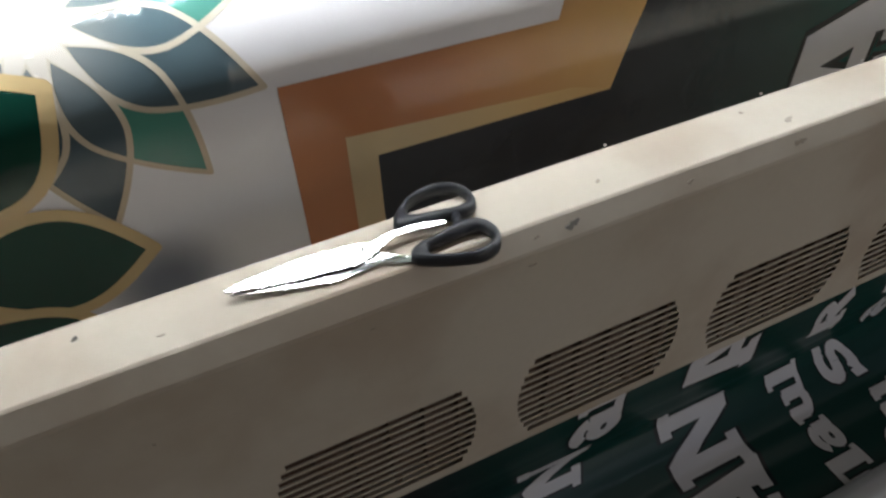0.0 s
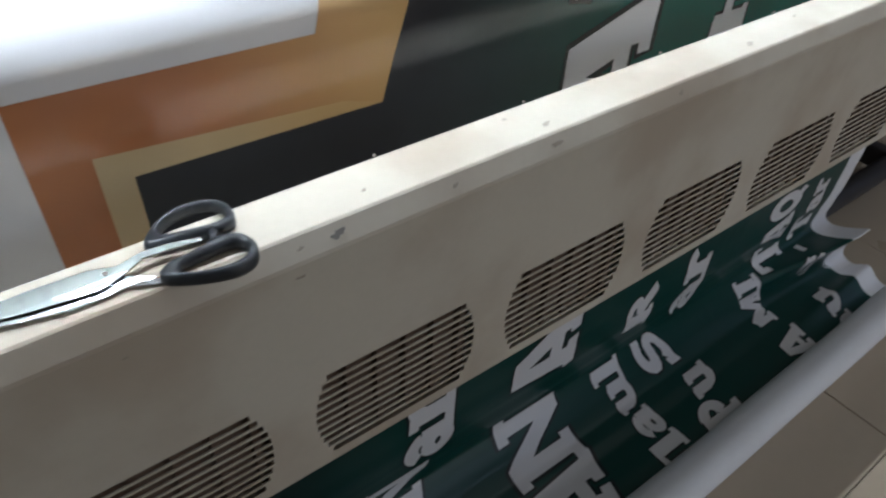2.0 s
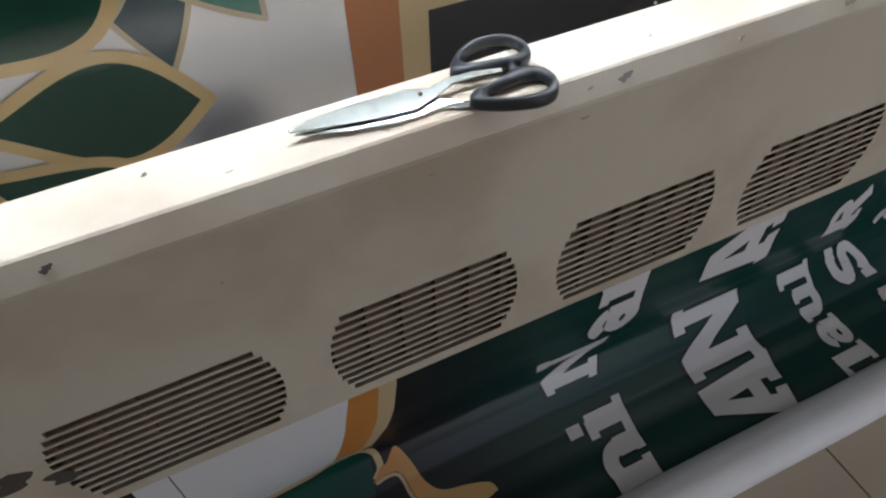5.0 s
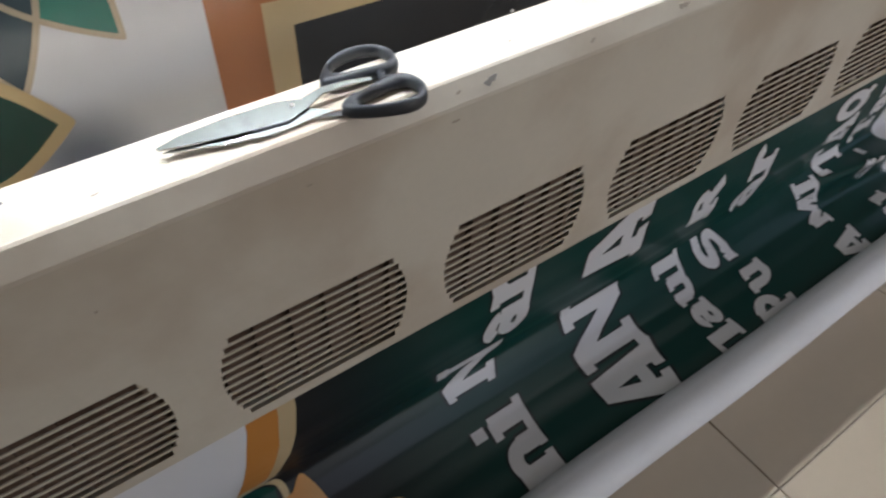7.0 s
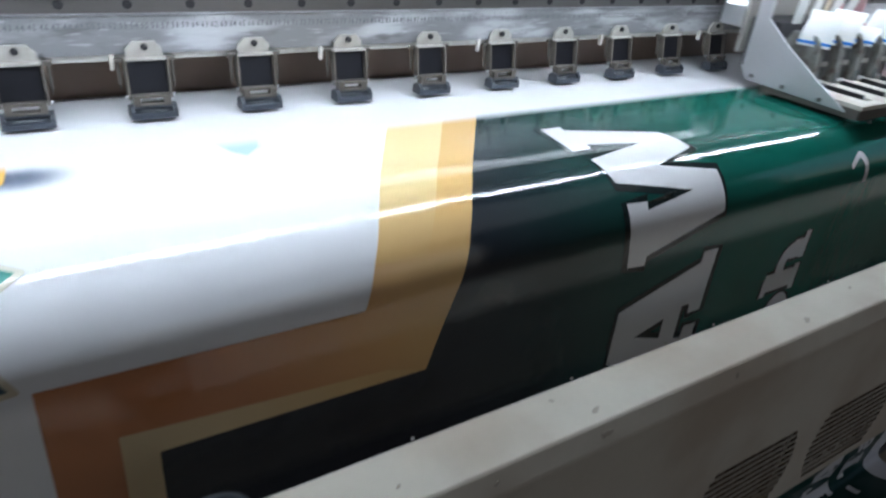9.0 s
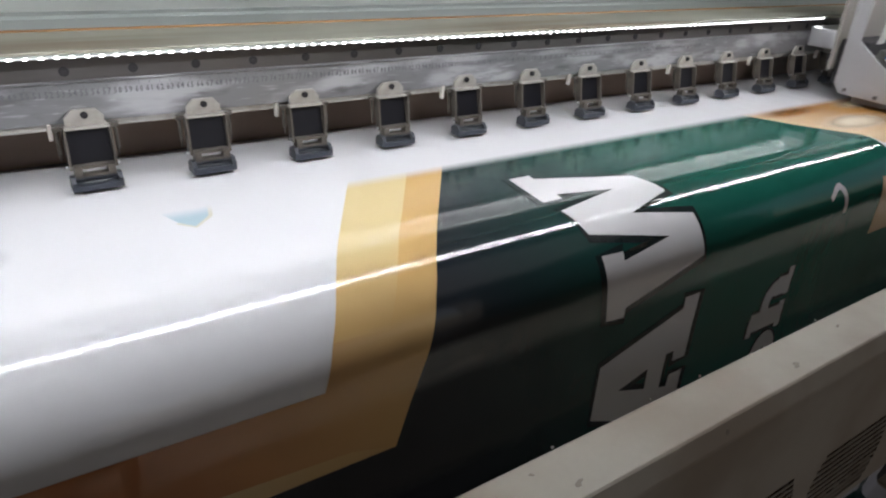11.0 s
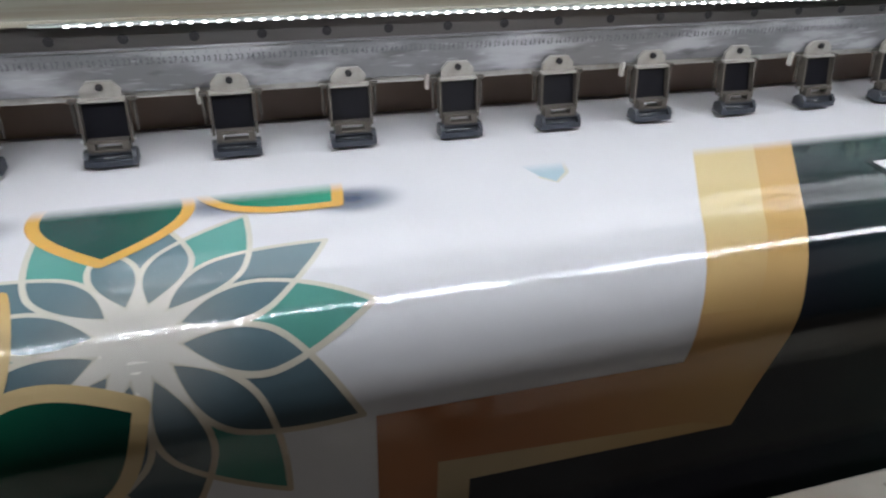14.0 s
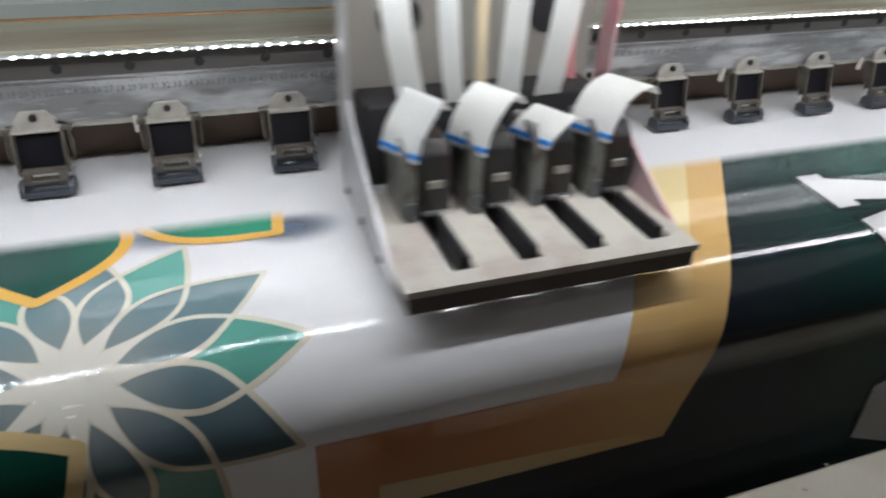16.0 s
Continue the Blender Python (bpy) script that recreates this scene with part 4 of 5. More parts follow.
GLYPHS = {
    "A": (1.15, [([(0.14, 0), (0.55, 1)], 0.27), ([(0.50, 1), (0.96, 0)], 0.42), ([(0.3, 0.30), (0.8, 0.30)], 0.14), ([(0.0, 0.07), (0.40, 0.07)], 0.14), ([(0.68, 0.07), (1.15, 0.07)], 0.14)]),
    "W": (1.55, [([(0.20, 1), (0.50, 0)], 0.32), ([(0.50, 0.02), (0.80, 1)], 0.18), ([(0.74, 1), (1.06, 0)], 0.32), ([(1.06, 0.02), (1.36, 1)], 0.18), ([(0.0, 0.93), (0.46, 0.93)], 0.14), ([(1.12, 0.93), (1.55, 0.93)], 0.14)]),
    "N": (1.20, [([(0.22, 0), (0.22, 1)], 0.20), ([(0.18, 1), (1.0, 0)], 0.34), ([(0.98, 0), (0.98, 1)], 0.20), ([(0.0, 0.07), (0.44, 0.07)], 0.14), ([(0.76, 0.93), (1.2, 0.93)], 0.14), ([(0.0, 0.93), (0.3, 0.93)], 0.14)]),
    "M": (1.35, [([(0.22, 0), (0.22, 1)], 0.2), ([(0.24, 1), (0.68, 0.1)], 0.28), ([(0.68, 0.1), (1.1, 1)], 0.18), ([(1.12, 0), (1.12, 1)], 0.28), ([(0.0, 0.07), (0.42, 0.07)], 0.14), ([(0.9, 0.07), (1.35, 0.07)], 0.14)]),
    "I": (0.60, [([(0.3, 0), (0.3, 1)], 0.30), ([(0, 0.07), (0.6, 0.07)], 0.14), ([(0, 0.93), (0.6, 0.93)], 0.14)]),
    "T": (1.0, [([(0.5, 0), (0.5, 1)], 0.30), ([(0.25, 0.07), (0.75, 0.07)], 0.14), ([(0, 0.92), (1, 0.92)], 0.16), ([(0.07, 0.7), (0.07, 0.95)], 0.13), ([(0.93, 0.7), (0.93, 0.95)], 0.13)]),
    "Q": (1.1, [(arc(0.52, 0.5, 0.37, 0.40, 0, 360, 20), 0.26), ([(0.55, 0.25), (0.95, -0.12)], 0.18)]),
    "R": (1.1, [([(0.25, 0), (0.25, 1)], 0.28), (arc(0.45, 0.73, 0.28, 0.20, 90, -90), 0.2), ([(0.25, 0.93), (0.48, 0.93)], 0.14), ([(0.3, 0.5), (0.48, 0.5)], 0.14), ([(0.5, 0.5), (0.9, 0.03)], 0.28), ([(0, 0.07), (0.5, 0.07)], 0.14)]),
    "P": (1.0, [([(0.25, 0), (0.25, 1)], 0.28), (arc(0.45, 0.70, 0.30, 0.23, 90, -90), 0.22), ([(0.2, 0.93), (0.48, 0.93)], 0.14), ([(0.3, 0.47), (0.48, 0.47)], 0.14), ([(0, 0.07), (0.5, 0.07)], 0.14)]),
    "S": (0.9, [(arc(0.45, 0.72, 0.28, 0.20, 20, 270), 0.22), (arc(0.45, 0.28, 0.30, 0.22, 90, -160), 0.22), ([(0.76, 0.7), (0.76, 1.0)], 0.12), ([(0.10, 0.0), (0.10, 0.32)], 0.12)]),
    "J": (0.75, [([(0.5, 1), (0.5, 0.25)], 0.28), (arc(0.28, 0.22, 0.22, 0.17, 0, -180), 0.22), ([(0.2, 0.93), (0.78, 0.93)], 0.14)]),
    "a": (0.80, [(arc(0.34, 0.22, 0.20, 0.16, 0, 360, 16), 0.18), ([(0.58, 0.0), (0.58, 0.5)], 0.24), (arc(0.36, 0.46, 0.24, 0.18, 10, 165), 0.18), ([(0.5, 0.06), (0.8, 0.06)], 0.12)]),
    "r": (0.70, [([(0.22, 0), (0.22, 0.68)], 0.25), ([(0, 0.06), (0.45, 0.06)], 0.12), ([(0, 0.63), (0.28, 0.63)], 0.12), (arc(0.45, 0.42, 0.20, 0.20, 150, 30), 0.2)]),
    "i": (0.48, [([(0.24, 0), (0.24, 0.68)], 0.26), ([(0, 0.06), (0.48, 0.06)], 0.12), ([(0, 0.63), (0.3, 0.63)], 0.12), ([(0.13, 0.90), (0.33, 0.90)], 0.19)]),
    "n": (0.92, [([(0.22, 0), (0.22, 0.68)], 0.25), ([(0, 0.06), (0.42, 0.06)], 0.12), ([(0, 0.63), (0.28, 0.63)], 0.12), (arc(0.45, 0.40, 0.24, 0.22, 160, 0), 0.2), ([(0.69, 0), (0.69, 0.42)], 0.25), ([(0.52, 0.06), (0.92, 0.06)], 0.12)]),
    "u": (0.92, [([(0.22, 0.22), (0.22, 0.66)], 0.25), (arc(0.45, 0.25, 0.23, 0.2, 180, 340), 0.2), ([(0.69, 0), (0.69, 0.66)], 0.25), ([(0, 0.62), (0.3, 0.62)], 0.12), ([(0.48, 0.62), (0.75, 0.62)], 0.12), ([(0.6, 0.06), (0.92, 0.06)], 0.12)]),
    "l": (0.50, [([(0.25, 0), (0.25, 1)], 0.27), ([(0, 0.06), (0.5, 0.06)], 0.12), ([(0, 0.94), (0.3, 0.94)], 0.12)]),
    "e": (0.78, [(arc(0.38, 0.33, 0.26, 0.26, -40, -340, 18), 0.2), ([(0.15, 0.36), (0.68, 0.36)], 0.12)]),
    "y": (0.9, [([(0.18, 0.66), (0.5, 0.0)], 0.25), ([(0.76, 0.66), (0.36, -0.25)], 0.17), ([(0, 0.62), (0.36, 0.62)], 0.12), ([(0.6, 0.62), (0.92, 0.62)], 0.12)]),
    "h": (0.95, [([(0.22, 0), (0.22, 1)], 0.25), ([(0, 0.06), (0.42, 0.06)], 0.12), ([(0, 0.95), (0.28, 0.95)], 0.12), (arc(0.45, 0.40, 0.24, 0.24, 160, 0), 0.2), ([(0.69, 0), (0.69, 0.42)], 0.25), ([(0.52, 0.06), (0.95, 0.06)], 0.12)]),
    "o": (0.82, [(arc(0.4, 0.33, 0.27, 0.25, 0, 360, 18), 0.22)]),
    ".": (0.40, [([(0.11, 0.1), (0.30, 0.1)], 0.19)]),
    "'": (0.35, [([(0.15, 0.7), (0.15, 1.0)], 0.18)]),
}


def band(points, wide):
    """A stroke of even width as quads."""
    out = []
    pts = [Vector((p[0], p[1])) for p in points]
    closed = (pts[0] - pts[-1]).length < 1e-6
    sides = []
    for i, p in enumerate(pts):
        a = pts[i - 1] if i > 0 else (pts[-2] if closed else p)
        b = pts[i + 1] if i < len(pts) - 1 else (pts[1] if closed else p)
        d = (b - a).normalized()
        n = Vector((-d.y, d.x)) * wide / 2
        sides.append((p + n, p - n))
    for (a, b), (c, d) in zip(sides, sides[1:]):
        out.append([a, b, d, c])
    return out


def write(text, start, end, slant=0.0, layer=3):
    """Lays a word from start to end, each (v, u of the capitals' top, u of the base line); it runs towards the printer."""
    spans = [0.5 if c == " " else (BOLD[c][0] if c in BOLD else GLYPHS[c][0]) for c in text]
    total, done = sum(spans), 0.0
    for c, span in zip(text, spans):
        def place(p):
            s = (done + p[0]) / total
            v, top, base = (a + (b - a) * s for a, b in zip(start, end))
            return (base - (base - top) * p[1], v + slant * p[1])
        if c in BOLD:
            shapes = BOLD[c][1]
            rim = [[place((q.x, q.y)) for q in quad] for s in shapes for quad in band(s + s[:1], 0.11)]
            lay("letter_shadow", rim, INK_LETTER_EDGE, layer, step=0.04)
            lay("letter", [[place(p) for p in s] for s in shapes], INK_LETTER, layer + 0.8, "white printed slab letter", step=0.04)
        elif c != " ":
            for shade in (True, False):
                polys, lifts = [], []
                for n, (pts, wide) in enumerate(GLYPHS[c][1]):
                    for quad in band(pts, wide * 1.12 + (0.11 if shade else 0.02)):
                        polys.append([place((q.x, q.y)) for q in quad])
                        lifts.append(layer + (0 if shade else 0.7) + 0.08 * n)
                if shade:
                    lay("letter_shadow", polys, INK_LETTER_EDGE, lifts, step=0.04)
                else:
                    lay("letter", polys, INK_LETTER, lifts, "white printed slab letter", step=0.04)
        done += span


# upper lines
write("A", (0.765, 0.978, 1.137), (0.569, 0.978, 1.137))
write("W", (0.564, 0.972, 1.130), (0.333, 0.972, 1.130))
write("oh", (0.765, 1.275, 1.352), (0.585, 1.275, 1.352))
# lower lines; letters placed, stretched and slanted to fit the camera's view
write("ini", (1.722, 0.665, 0.785), (1.492, 0.678, 0.800))
write("N", (1.440, 0.665, 0.772), (1.335, 0.645, 0.800))
write("ar", (1.335, 0.705, 0.838), (1.120, 0.712, 0.835))
write("A", (1.675, 0.942, 1.098), (1.538, 0.950, 1.130), -0.02)
write("N", (1.540, 0.953, 1.126), (1.378, 0.952, 1.112))
write("A", (1.295, 0.972, 1.135), (1.105, 0.975, 1.130), 0.05)
write("Jlaul", (1.720, 1.238, 1.323), (1.402, 1.218, 1.300))
write("R", (1.335, 1.288, 1.365), (1.190, 1.285, 1.362))
write("Pu", (1.675, 1.372, 1.488), (1.525, 1.408, 1.510))
write("S", (1.502, 1.372, 1.475), (1.395, 1.345, 1.415))
write("ar", (1.395, 1.440, 1.550), (1.175, 1.425, 1.535))
write("A", (1.670, 1.705, 1.800), (1.585, 1.715, 1.805))
write("MI", (1.557, 1.722, 1.785), (1.415, 1.715, 1.790))
write("TAQ", (1.430, 1.810, 1.920), (1.165, 1.750, 1.868))
write("au", (1.705, 1.885, 1.965), (1.555, 1.905, 1.985))
write("e.", (1.500, 1.900, 1.990), (1.405, 1.900, 1.980))
write("Tar", (1.390, 1.955, 2.040), (1.185, 1.925, 2.005))

# lower print: deep green field, border strips and an orange ribbon
lay("lower_field", [[(0.386, 1.080), (2.075, 1.08), (2.075, V_END), (0.043, V_END), (0.146, 1.394), (0.24, 1.380), (0.30, 1.370), (0.333, 1.361), (0.363, 1.301), (0.379, 1.242), (0.388, 1.180)]], INK_DEEP, 1, "dark green printed field")
lay("lower_border", [[(0.318, 1.080), (0.363, 1.080), (0.360, 1.180), (0.350, 1.254), (0.333, 1.316), (0.315, 1.358), (0.268, 1.352), (0.282, 1.315), (0.299, 1.247), (0.313, 1.178)]], INK_TERRA, 2, "orange printed border strip")
lay("lower_border", [[(0.363, 1.080), (0.390, 1.080), (0.388, 1.181), (0.379, 1.242), (0.363, 1.301), (0.333, 1.361), (0.315, 1.358), (0.333, 1.316), (0.350, 1.254), (0.360, 1.180)]], INK_CREAM, 2.5, "cream printed border strip")
lay("green_leaf", [[(0.045, 1.513), (0.163, 1.399), (0.237, 1.392), (0.28, 1.366), (0.312, 1.386), (0.327, 1.401), (0.322, 1.443), (0.302, 1.511), (0.281, 1.643), (0.08, 1.643)]], INK_DEEP_LEAF, 2, "deep green printed leaf")
def ribbon(name, ctrl, wide, mat, layer):
    pts = [(p.x, p.y) for p in curve_points([(a, b, 0) for a, b in ctrl], 8)]
    lay(name, [[(q.x, q.y) for q in quad] for quad in band(pts, wide)], mat, layer)
ribbon("leaf_outline", [(0.07, 1.405), (0.146, 1.390), (0.237, 1.379), (0.278, 1.354), (0.316, 1.374), (0.335, 1.396), (0.338, 1.428), (0.324, 1.446)], 0.012, INK_CREAM, 3)
lay("orange_ribbon", [[(p.x, p.y) for p in curve_points([(0.318, 1.451, 0), (0.338, 1.428, 0), (0.350, 1.425, 0), (0.373, 1.402, 0), (0.391, 1.443, 0), (0.401, 1.483, 0), (0.423, 1.511, 0), (0.467, 1.522, 0), (0.504, 1.535, 0), (0.513, 1.553, 0)], 4)]
    + [(p.x, p.y) for p in curve_points([(0.489, 1.560, 0), (0.437, 1.557, 0), (0.395, 1.530, 0), (0.376, 1.499, 0), (0.371, 1.464, 0), (0.361, 1.448, 0), (0.343, 1.446, 0)], 4)]], INK_TERRA, 3.6, "orange printed ribbon")
ribbon("ribbon_edge", [(0.322, 1.454), (0.343, 1.450), (0.360, 1.453), (0.367, 1.468), (0.372, 1.501), (0.391, 1.534)], 0.006, INK_CREAM, 4.0)
lay("margin_line", [rect(0.0595, 0.0615, 1.08, 1.36)], INK_GREY, 1)

# ---- flowers and leaves of the print ----
def flared(t, full):
    """Width of a petal with a full belly that closes in a point."""
    return 1.0 - ((full - t) / full) ** 2.1 if t < full else 1.0 - ((t - full) / (1.0 - full)) ** 1.5


def petal(cx, cy, ang, r0, r1, wide, n=10, sharp=1.0, full=0.5):
    """A pointed petal from r0 to r1 along ang degrees."""
    c, s = math.cos(radians(ang)), math.sin(radians(ang))
    left, right = [], []
    for i in range(n + 1):
        t = i / n
        w = wide * (math.sin(math.pi * t ** (math.log(0.5) / math.log(full)))) ** sharp if sharp <= 1 else wide * flared(t, full)
        r = r0 + (r1 - r0) * t
        left.append((cx + c * r - s * w, cy + s * r + c * w))
        right.append((cx + c * r + s * w, cy + s * r - c * w))
    return left, right


def petal_fill(name, arg, mat, layer, **kw):
    l, r = petal(*arg, **kw)
    quads = [[l[i], l[i + 1], r[i + 1], r[i]] for i in range(len(l) - 1)]
    quads = [[p for k, p in enumerate(q) if p != q[k - 1]] for q in quads]
    quads = [q for q in quads if len(q) > 2]
    if quads and max(b for q in quads for a, b in q) > S + 0.001:
        lay(name, quads, mat, layer)


def petal_edge(name, arg, mat, layer, wide, **kw):
    sides = petal(*arg, **kw)
    polys, lifts = [], []
    for k, side in enumerate(sides):
        for quad in band(side, wide):
            if max(p.y for p in quad) > S:
                polys.append([(p.x, p.y) for p in quad])
                lifts.append(layer + 0.3 * k)
    tip = sides[0][-1]
    if tip[1] > S:
        polys.append([(tip[0] + wide / 2 * math.cos(radians(a)), tip[1] + wide / 2 * math.sin(radians(a))) for a in range(0, 360, 30)])
        lifts.append(layer + 0.6)
    if polys:
        lay(name, polys, mat, lifts)


FX, FY = 0.2435, 0.446
R0, R1, R_STAR, P_WIDE, P_FULL, P_TURN = 0.018, 0.158, 0.056, 0.036, 0.43, -2
OUTLINE = []
for i in range(201):
    ax, w = R0 + (R1 - R0) * i / 200, P_WIDE * flared(i / 200, P_FULL)
    OUTLINE.append((math.hypot(ax, w), math.degrees(math.atan2(w, ax))))


def half_angle(r):
    """How many degrees a petal reaches to each side at the radius r."""
    return float(np.interp(r, [p for p, q in OUTLINE], [q for p, q in OUTLINE]))


def sector(ang, radii, halves):
    """Quads round the direction ang, of the given half angles at the given radii."""
    def at(r, a):
        return (FX + r * math.cos(radians(a)), FY + r * math.sin(radians(a)))
    rows = [(at(r, ang - h), at(r, ang + h)) for r, h in zip(radii, halves)]
    return [[a0, a1, b1, b0] for (a0, a1), (b0, b1) in zip(rows, rows[1:])]


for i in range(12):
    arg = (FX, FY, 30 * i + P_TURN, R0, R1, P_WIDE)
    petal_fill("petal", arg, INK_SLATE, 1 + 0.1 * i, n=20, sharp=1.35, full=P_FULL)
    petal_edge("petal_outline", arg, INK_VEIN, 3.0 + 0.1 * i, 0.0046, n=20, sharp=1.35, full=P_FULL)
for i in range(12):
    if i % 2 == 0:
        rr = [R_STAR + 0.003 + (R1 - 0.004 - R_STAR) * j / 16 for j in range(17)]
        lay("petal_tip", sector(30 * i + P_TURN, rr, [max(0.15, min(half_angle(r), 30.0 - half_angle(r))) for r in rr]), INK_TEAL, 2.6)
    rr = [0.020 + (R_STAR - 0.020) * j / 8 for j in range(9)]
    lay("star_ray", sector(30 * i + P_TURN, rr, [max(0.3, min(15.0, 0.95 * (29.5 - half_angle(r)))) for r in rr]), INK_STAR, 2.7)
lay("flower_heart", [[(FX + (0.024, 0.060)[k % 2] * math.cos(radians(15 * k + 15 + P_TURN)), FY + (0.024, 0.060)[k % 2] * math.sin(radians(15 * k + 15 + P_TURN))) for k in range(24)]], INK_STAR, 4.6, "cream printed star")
# whitish haze over the flower's middle, painted as a soft patch
lay("flower_glow", [[(FX + 0.086 * math.cos(radians(a)), FY + 0.086 * math.sin(radians(a))) for a in range(0, 360, 15)]], INK_GLOW, 4.9)


def leaf(cx, cy, a, r0, r1, w, mat, lift):
    arg = (cx, cy, a, r0, r1, w)
    petal_fill("leaf", arg, mat, lift, full=0.60, n=24)
    petal_edge("leaf_outline", arg, INK_LEAF_EDGE, lift + 0.3, 0.0105, full=0.60, n=24)
for n, a in enumerate((-58, -27, 8, 39)):
    leaf(0.02, 0.60, a, 0.07, 0.250, 0.049, INK_LEAF, 5.2 + 1.2 * n)
for n, a in enumerate((90, 48)):
    leaf(0.2125, 0.10, a, 0.06, 0.260 + 0.014 * n, 0.060, INK_LEAF_TOP, 5.2 + 1.2 * n)
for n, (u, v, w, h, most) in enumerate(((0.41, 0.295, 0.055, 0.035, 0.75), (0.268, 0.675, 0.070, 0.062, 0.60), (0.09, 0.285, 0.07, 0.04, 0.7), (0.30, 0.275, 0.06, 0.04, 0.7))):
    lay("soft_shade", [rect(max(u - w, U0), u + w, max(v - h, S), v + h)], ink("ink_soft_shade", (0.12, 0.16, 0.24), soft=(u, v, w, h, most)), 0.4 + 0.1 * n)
lay("drop", [[(0.582, S), (0.626, S), (0.620, 0.285), (0.603, 0.303), (0.592, 0.290)]], INK_DROP, 1, "pale blue printed drop")
lay("drop_outline", [[(0.626, S), (0.630, S), (0.6235, 0.287), (0.603, 0.307), (0.603, 0.303), (0.620, 0.285)], [(0.603, 0.303), (0.603, 0.307), (0.588, 0.291), (0.592, 0.290)]], INK_VEIN, 2)

# pictures at the far side of the print, as plain shapes
lay("picture_area", [[(1.49, S), (2.0, S), (2.0, 0.44), (1.74, 0.47), (1.60, 0.44), (1.53, 0.34)]], INK_SKIN, 2, "brown and orange printed picture")
for u, v, w, h, c in ((1.60, 0.285, 0.11, 0.03, (0.36, 0.14, 0.03)), (1.66, 0.37, 0.13, 0.045, (0.84, 0.74, 0.56)), (1.80, 0.30, 0.10, 0.035, (0.80, 0.62, 0.38)), (1.90, 0.39, 0.09, 0.05, (0.40, 0.16, 0.04))):
    lay("picture_shade", [rect(u - w, u + w, max(v - h, S), v + h)], ink("ink_picture_shade", c, soft=(u, v, w, h, 0.9)), 2.5 + u)
for u, v in ((1.90, 0.30), (1.985, 0.31)):
    lay("picture_spot", [[(u + 0.035 * math.cos(radians(a)), v + 0.013 * math.sin(radians(a))) for a in range(0, 360, 30)]], INK_GREY, 3)
ribbon("crescent", [(1.405, 0.50), (1.425, 0.485), (1.443, 0.50), (1.446, 0.525)], 0.009, INK_LETTER, 3)
lay("picture_panel", [rect(1.55, 1.72, 0.49, 0.58)], INK_SKIN, 2)
lay("picture_panel", [rect(1.74, 1.90, 0.48, 0.60)], INK_SKIN, 2)

# rolled front edge on the floor and the curled side edge, white backs outside
bm = bmesh.new()
rings = []
for i in range(31):
    x = U0 + 0.02 + (2.03 - U0) * i / 30
    cy = -0.598 + 0.004 * math.sin(x * 3.1) + 0.012 * (x - 1.0) * 0.5
    row = []
    for j in range(40):
        a = -2 * math.pi * 1.6 * j / 39 + radians(60)
        r = 0.045 - 0.012 * j / 39 + 0.0012 * math.sin(x * 9 + a)
        row.append(bm.verts.new((x, cy + r * math.cos(a), 0.0465 + r * math.sin(a))))
    rings.append(row)
for A, B in zip(rings, rings[1:]):
    for j in range(39):
        bm.faces.new((A[j], A[j + 1], B[j + 1], B[j]))
part("rolled_edge", bm, BANNER_BACK, banner, "white back of the rolled-up banner edge", True)


# ---- the print carriage ----
carriage = thing("print_carriage", "print carriage with four heads and white ribbon cables", "print carriage")
CW = 0.25
# local axes: x along the rail, y back from its front edge, z up from its base
SLOTS = [0.050 + 0.058 * i for i in range(4)]


def slotted(y0, y1, z0, z1, inset):
    """A plate with four open slots running back from near its front edge."""
    line = [(inset, y0), (CW - inset, y0), (CW - inset, y1)]
    for x in reversed(SLOTS):
        line += [(x + 0.0105, y1), (x + 0.0105, 0.018), (x - 0.0105, 0.018), (x - 0.0105, y1)]
    return prism(line + [(inset, y1)], "z", z0, z1)


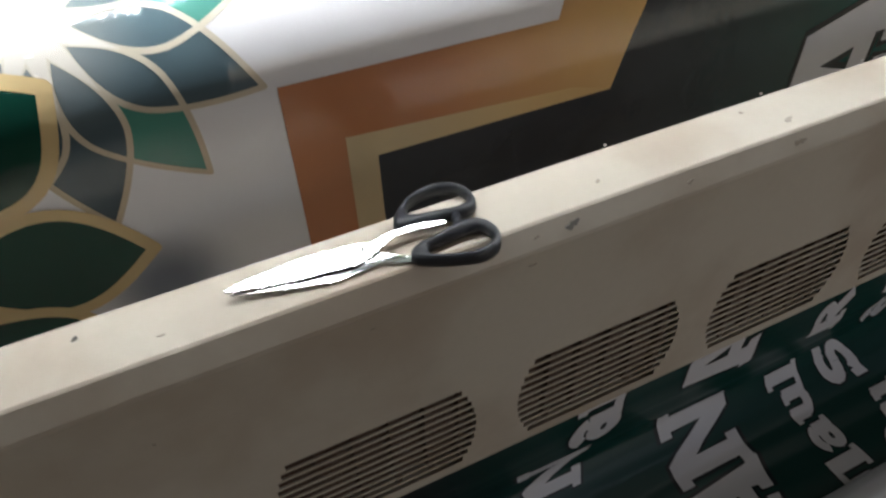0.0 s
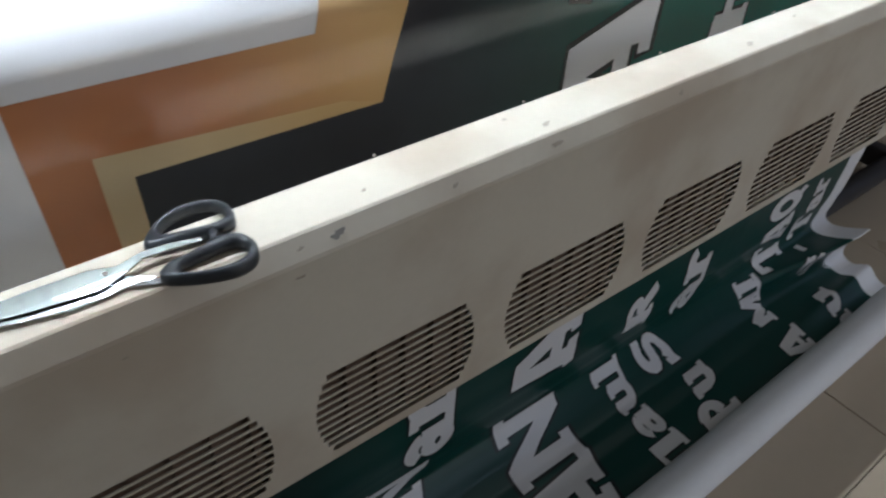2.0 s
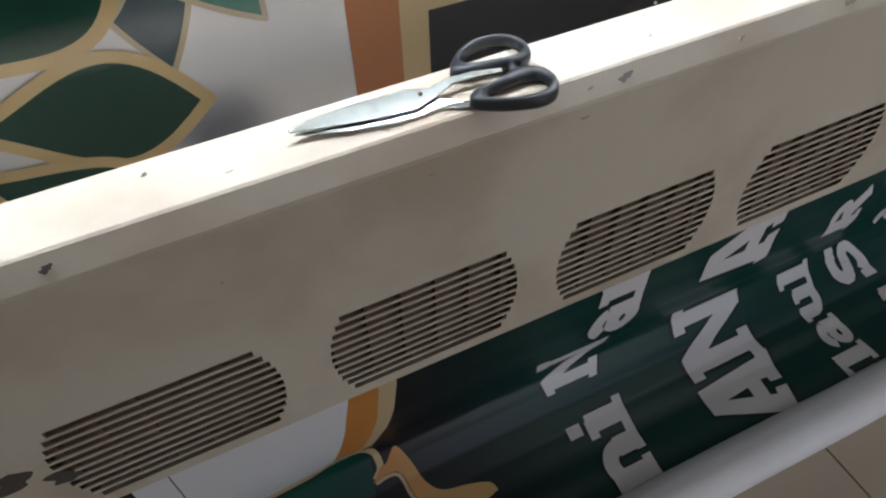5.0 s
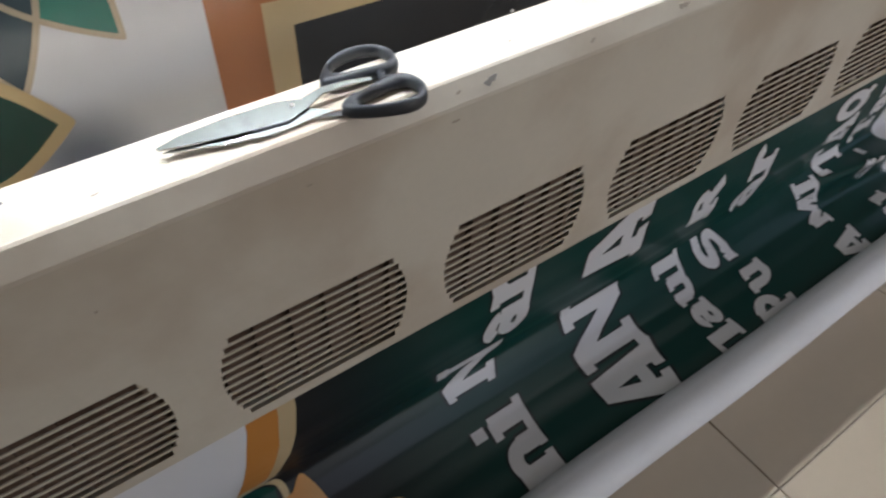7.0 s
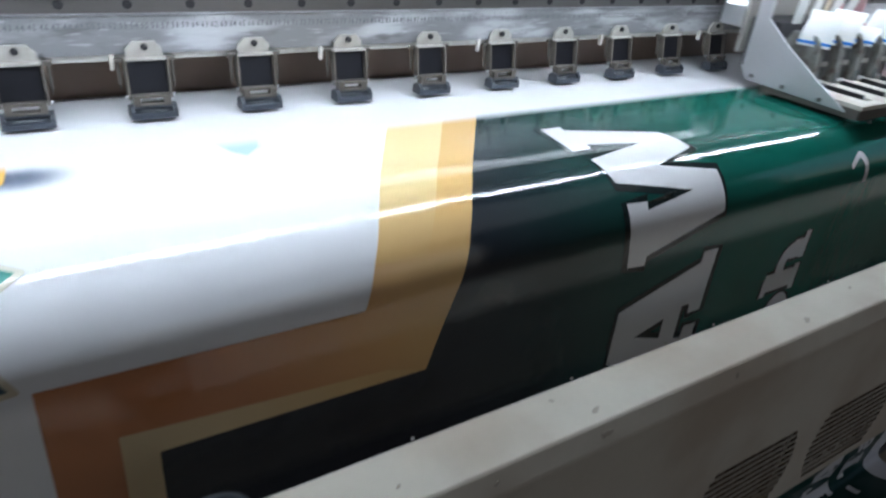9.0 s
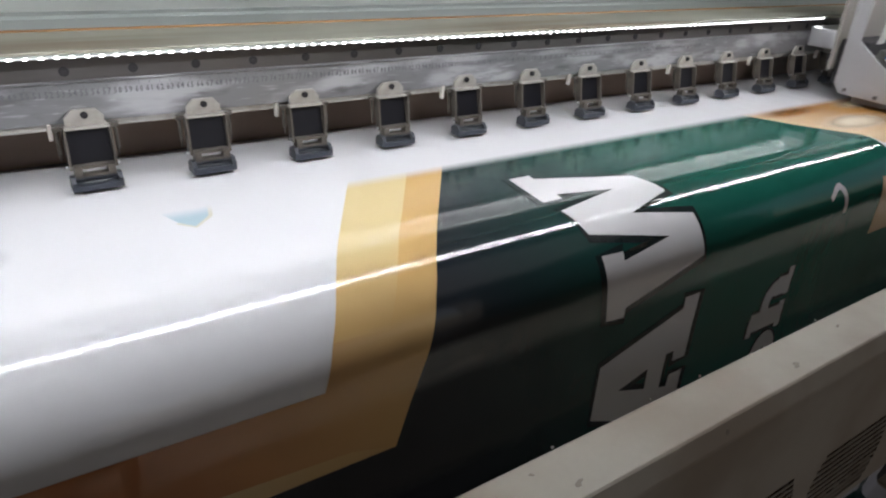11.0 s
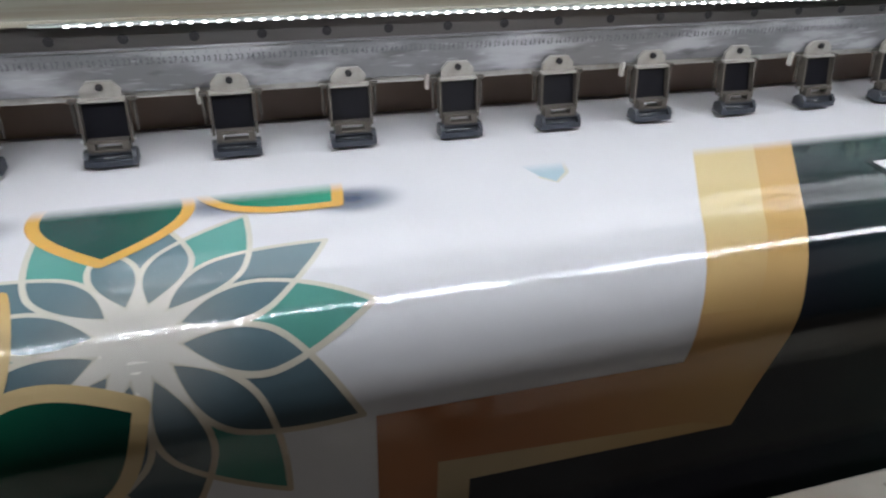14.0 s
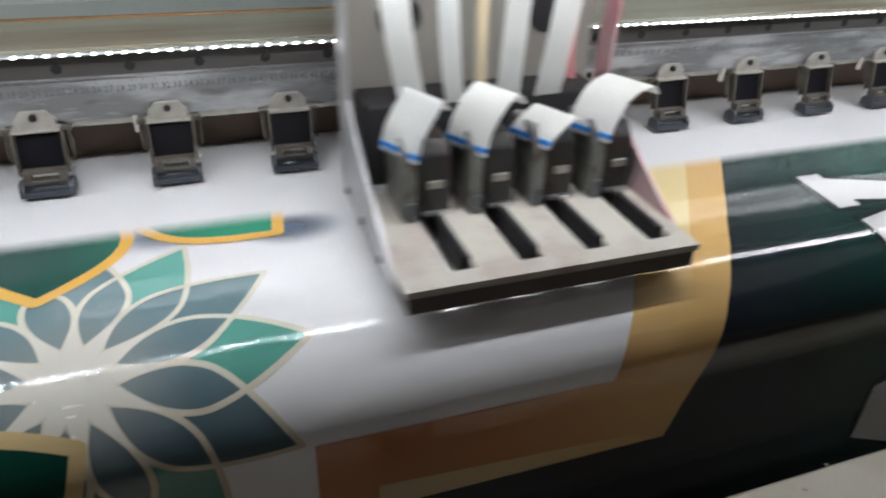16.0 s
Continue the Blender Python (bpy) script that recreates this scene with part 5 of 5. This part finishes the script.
tray = part("base_tray", slotted(0.0, 0.155, 0.0195, 0.0255, 0.0), TRAY, carriage, "pale metal base tray with four open slots")
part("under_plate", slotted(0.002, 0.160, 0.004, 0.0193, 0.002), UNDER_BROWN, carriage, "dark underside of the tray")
for i in range(4):
    x = SLOTS[i]
    # slot wall's darkness put into a black bar, placed to suit the camera's view
    part("head_rail", box(x + 0.0050, x + 0.0103, 0.030, 0.098, 0.0050, 0.0285, 0.0008), DARK, tray, "black bar darkening the slot's side")
    # the mottled damper pack on one side, bowed at the front
    bm = prism([(0.100, 0.0256), (0.096, 0.045), (0.097, 0.070), (0.102, 0.086), (0.112, 0.096), (0.150, 0.096), (0.156, 0.080), (0.156, 0.0256)], "x", x - 0.024, x - 0.012, 0.003)
    head = part("print_head", bm, GRIME, carriage, "print head with a mottled grey damper pack")
    bm = prism([(0.105, 0.0256), (0.103, 0.060), (0.108, 0.078), (0.118, 0.090), (0.152, 0.090), (0.158, 0.0256)], "x", x - 0.011, x + 0.020, 0.003)
    part("head_block", bm, DAMPER, head, "black block with ink stains")
    part("head_clip", box(x - 0.001, x + 0.013, 0.1005, 0.1035, 0.052, 0.059, 0.001), ZINC, head, "small steel clip")
    part("head_edge", box(x - 0.004, x + 0.019, 0.1015, 0.1050, 0.0262, 0.0300, 0.0005), STEEL, head)
    part("nozzle_block", box(x - 0.0225, x - 0.0125, 0.094, 0.140, 0.0262, 0.044, 0.002), HEAD_BODY, head)
    # the flat cable that rises from the pack and folds over the block
    tall, reach = ((0.048, 0.030), (0.048, 0.038), (0.024, 0.034), (0.046, 0.050))[i]
    line = [(x - 0.0240, 0.112, 0.080), (x - 0.0190, 0.112, 0.080 + tall * 0.45), (x - 0.008, 0.113, 0.080 + tall * 0.85), (x - 0.024 + reach * 0.75, 0.118, 0.080 + tall), (x - 0.024 + reach, 0.124, 0.080 + tall * 0.80)]
    bm = bmesh.new()
    add_strip(bm, curve_points(line, 5), 0.0225, (0.42, -0.9, 0.0), 0.0016)
    plug = part("connector", bm, RIBBON, carriage, "white flat cable folded over the head")
    bm = bmesh.new()
    add_strip(bm, [(x - 0.0238, 0.112, 0.0835), (x - 0.0231, 0.112, 0.0875)], 0.0229, (0.42, -0.9, 0.0), 0.0026)
    part("blue_stripe", bm, BLUE_TAPE, plug, "blue stripe")
left = [(0.020, 0.012), (0.185, 0.014), (0.197, 0.030), (0.197, 0.215), (0.170, 0.215), (0.174, 0.108), (0.130, 0.076), (0.028, 0.018)]
part("side_plate", prism(left, "x", -0.003, 0.0005, 0.0006), SIDE_PLATE, carriage, "satin metal side plate with sloping front")
part("side_plate", prism(left, "x", CW - 0.0005, CW + 0.003, 0.0006), PINK_PLATE, carriage, "side plate stained pink with ink")
for y, z in ((0.06, 0.018), (0.12, 0.020), (0.175, 0.022)):
    part("plate_screw", rod((-0.0055, y, z), (-0.003, y, z), 0.0035, 10), RAIL, carriage)
bm = prism([(0.0, 0.05), (CW, 0.05), (CW, 0.28), (0.235, 0.305), (0.015, 0.305), (0.0, 0.28)], "y", 0.214, 0.220)
part("upright_plate", bm, CARRIAGE_GREY, carriage, "grimy grey upright plate")
# darkness of the round holes put into solid black discs
for x in (0.055, 0.20):
    part("cable_hole", rod((x, 0.2125, 0.165), (x, 0.2145, 0.165), 0.020, 20), DARK, carriage, "black disc painted in for a cable hole's darkness")
part("slider_block", box(0.03, CW - 0.03, 0.222, 0.284, 0.080, 0.115, 0.003), STEEL, carriage, "steel slider block on the rail")
part("rear_body", box(0.012, CW - 0.010, 0.165, 0.213, 0.028, 0.105, 0.004), DARK, carriage, "black manifold block")
for i, (x, w, mat) in enumerate(((0.052, 0.012, RIBBON), (0.092, 0.009, RIBBON), (0.118, 0.005, TUBE_INK), (0.146, 0.011, RIBBON), (0.188, 0.013, RIBBON))):
    bm = bmesh.new()
    add_strip(bm, curve_points([(x + 0.012 - 0.004 * i, 0.172, 0.080), (x - 0.004, 0.160, 0.125), (x - 0.018 + 0.004 * i, 0.150, 0.19), (x - 0.014 + 0.006 * i, 0.165, 0.24), (x + 0.004, 0.190, 0.295)], 6), w, (1, 0, 0.05), 0.0012)
    part("ribbon_cable", bm, mat, carriage, "hanging flat cable")
bm = bmesh.new()
pts = curve_points([(0.225, 0.02 + 0.09, 0.05), (0.235, 0.15, 0.062), (0.228, 0.19, 0.09), (0.222, 0.20, 0.14), (0.226, 0.20, 0.29)], 6)
add_tube(bm, pts, 0.0045)
part("ink_tube", bm, PINK_TUBE, carriage, "pink ink tube", True)


# ---- what moves ----
def carriage_x(t):
    """Left edge of the carriage: an even stroke to and fro."""
    lo, hi, speed, turn = -0.5605, 2.2495, 0.668, 14.4732
    stroke = (hi - lo) / speed
    phase = ((t - turn) / stroke) % 2.0
    f = phase if phase <= 1.0 else 2.0 - phase
    return lo + (hi - lo) * f


def motions():
    rows = [(t / 4, pose(carriage_x(t / 4) + 0.008, -0.300, 1.049)) for t in range(0, 65)]
    walk(carriage, rows)


motions()
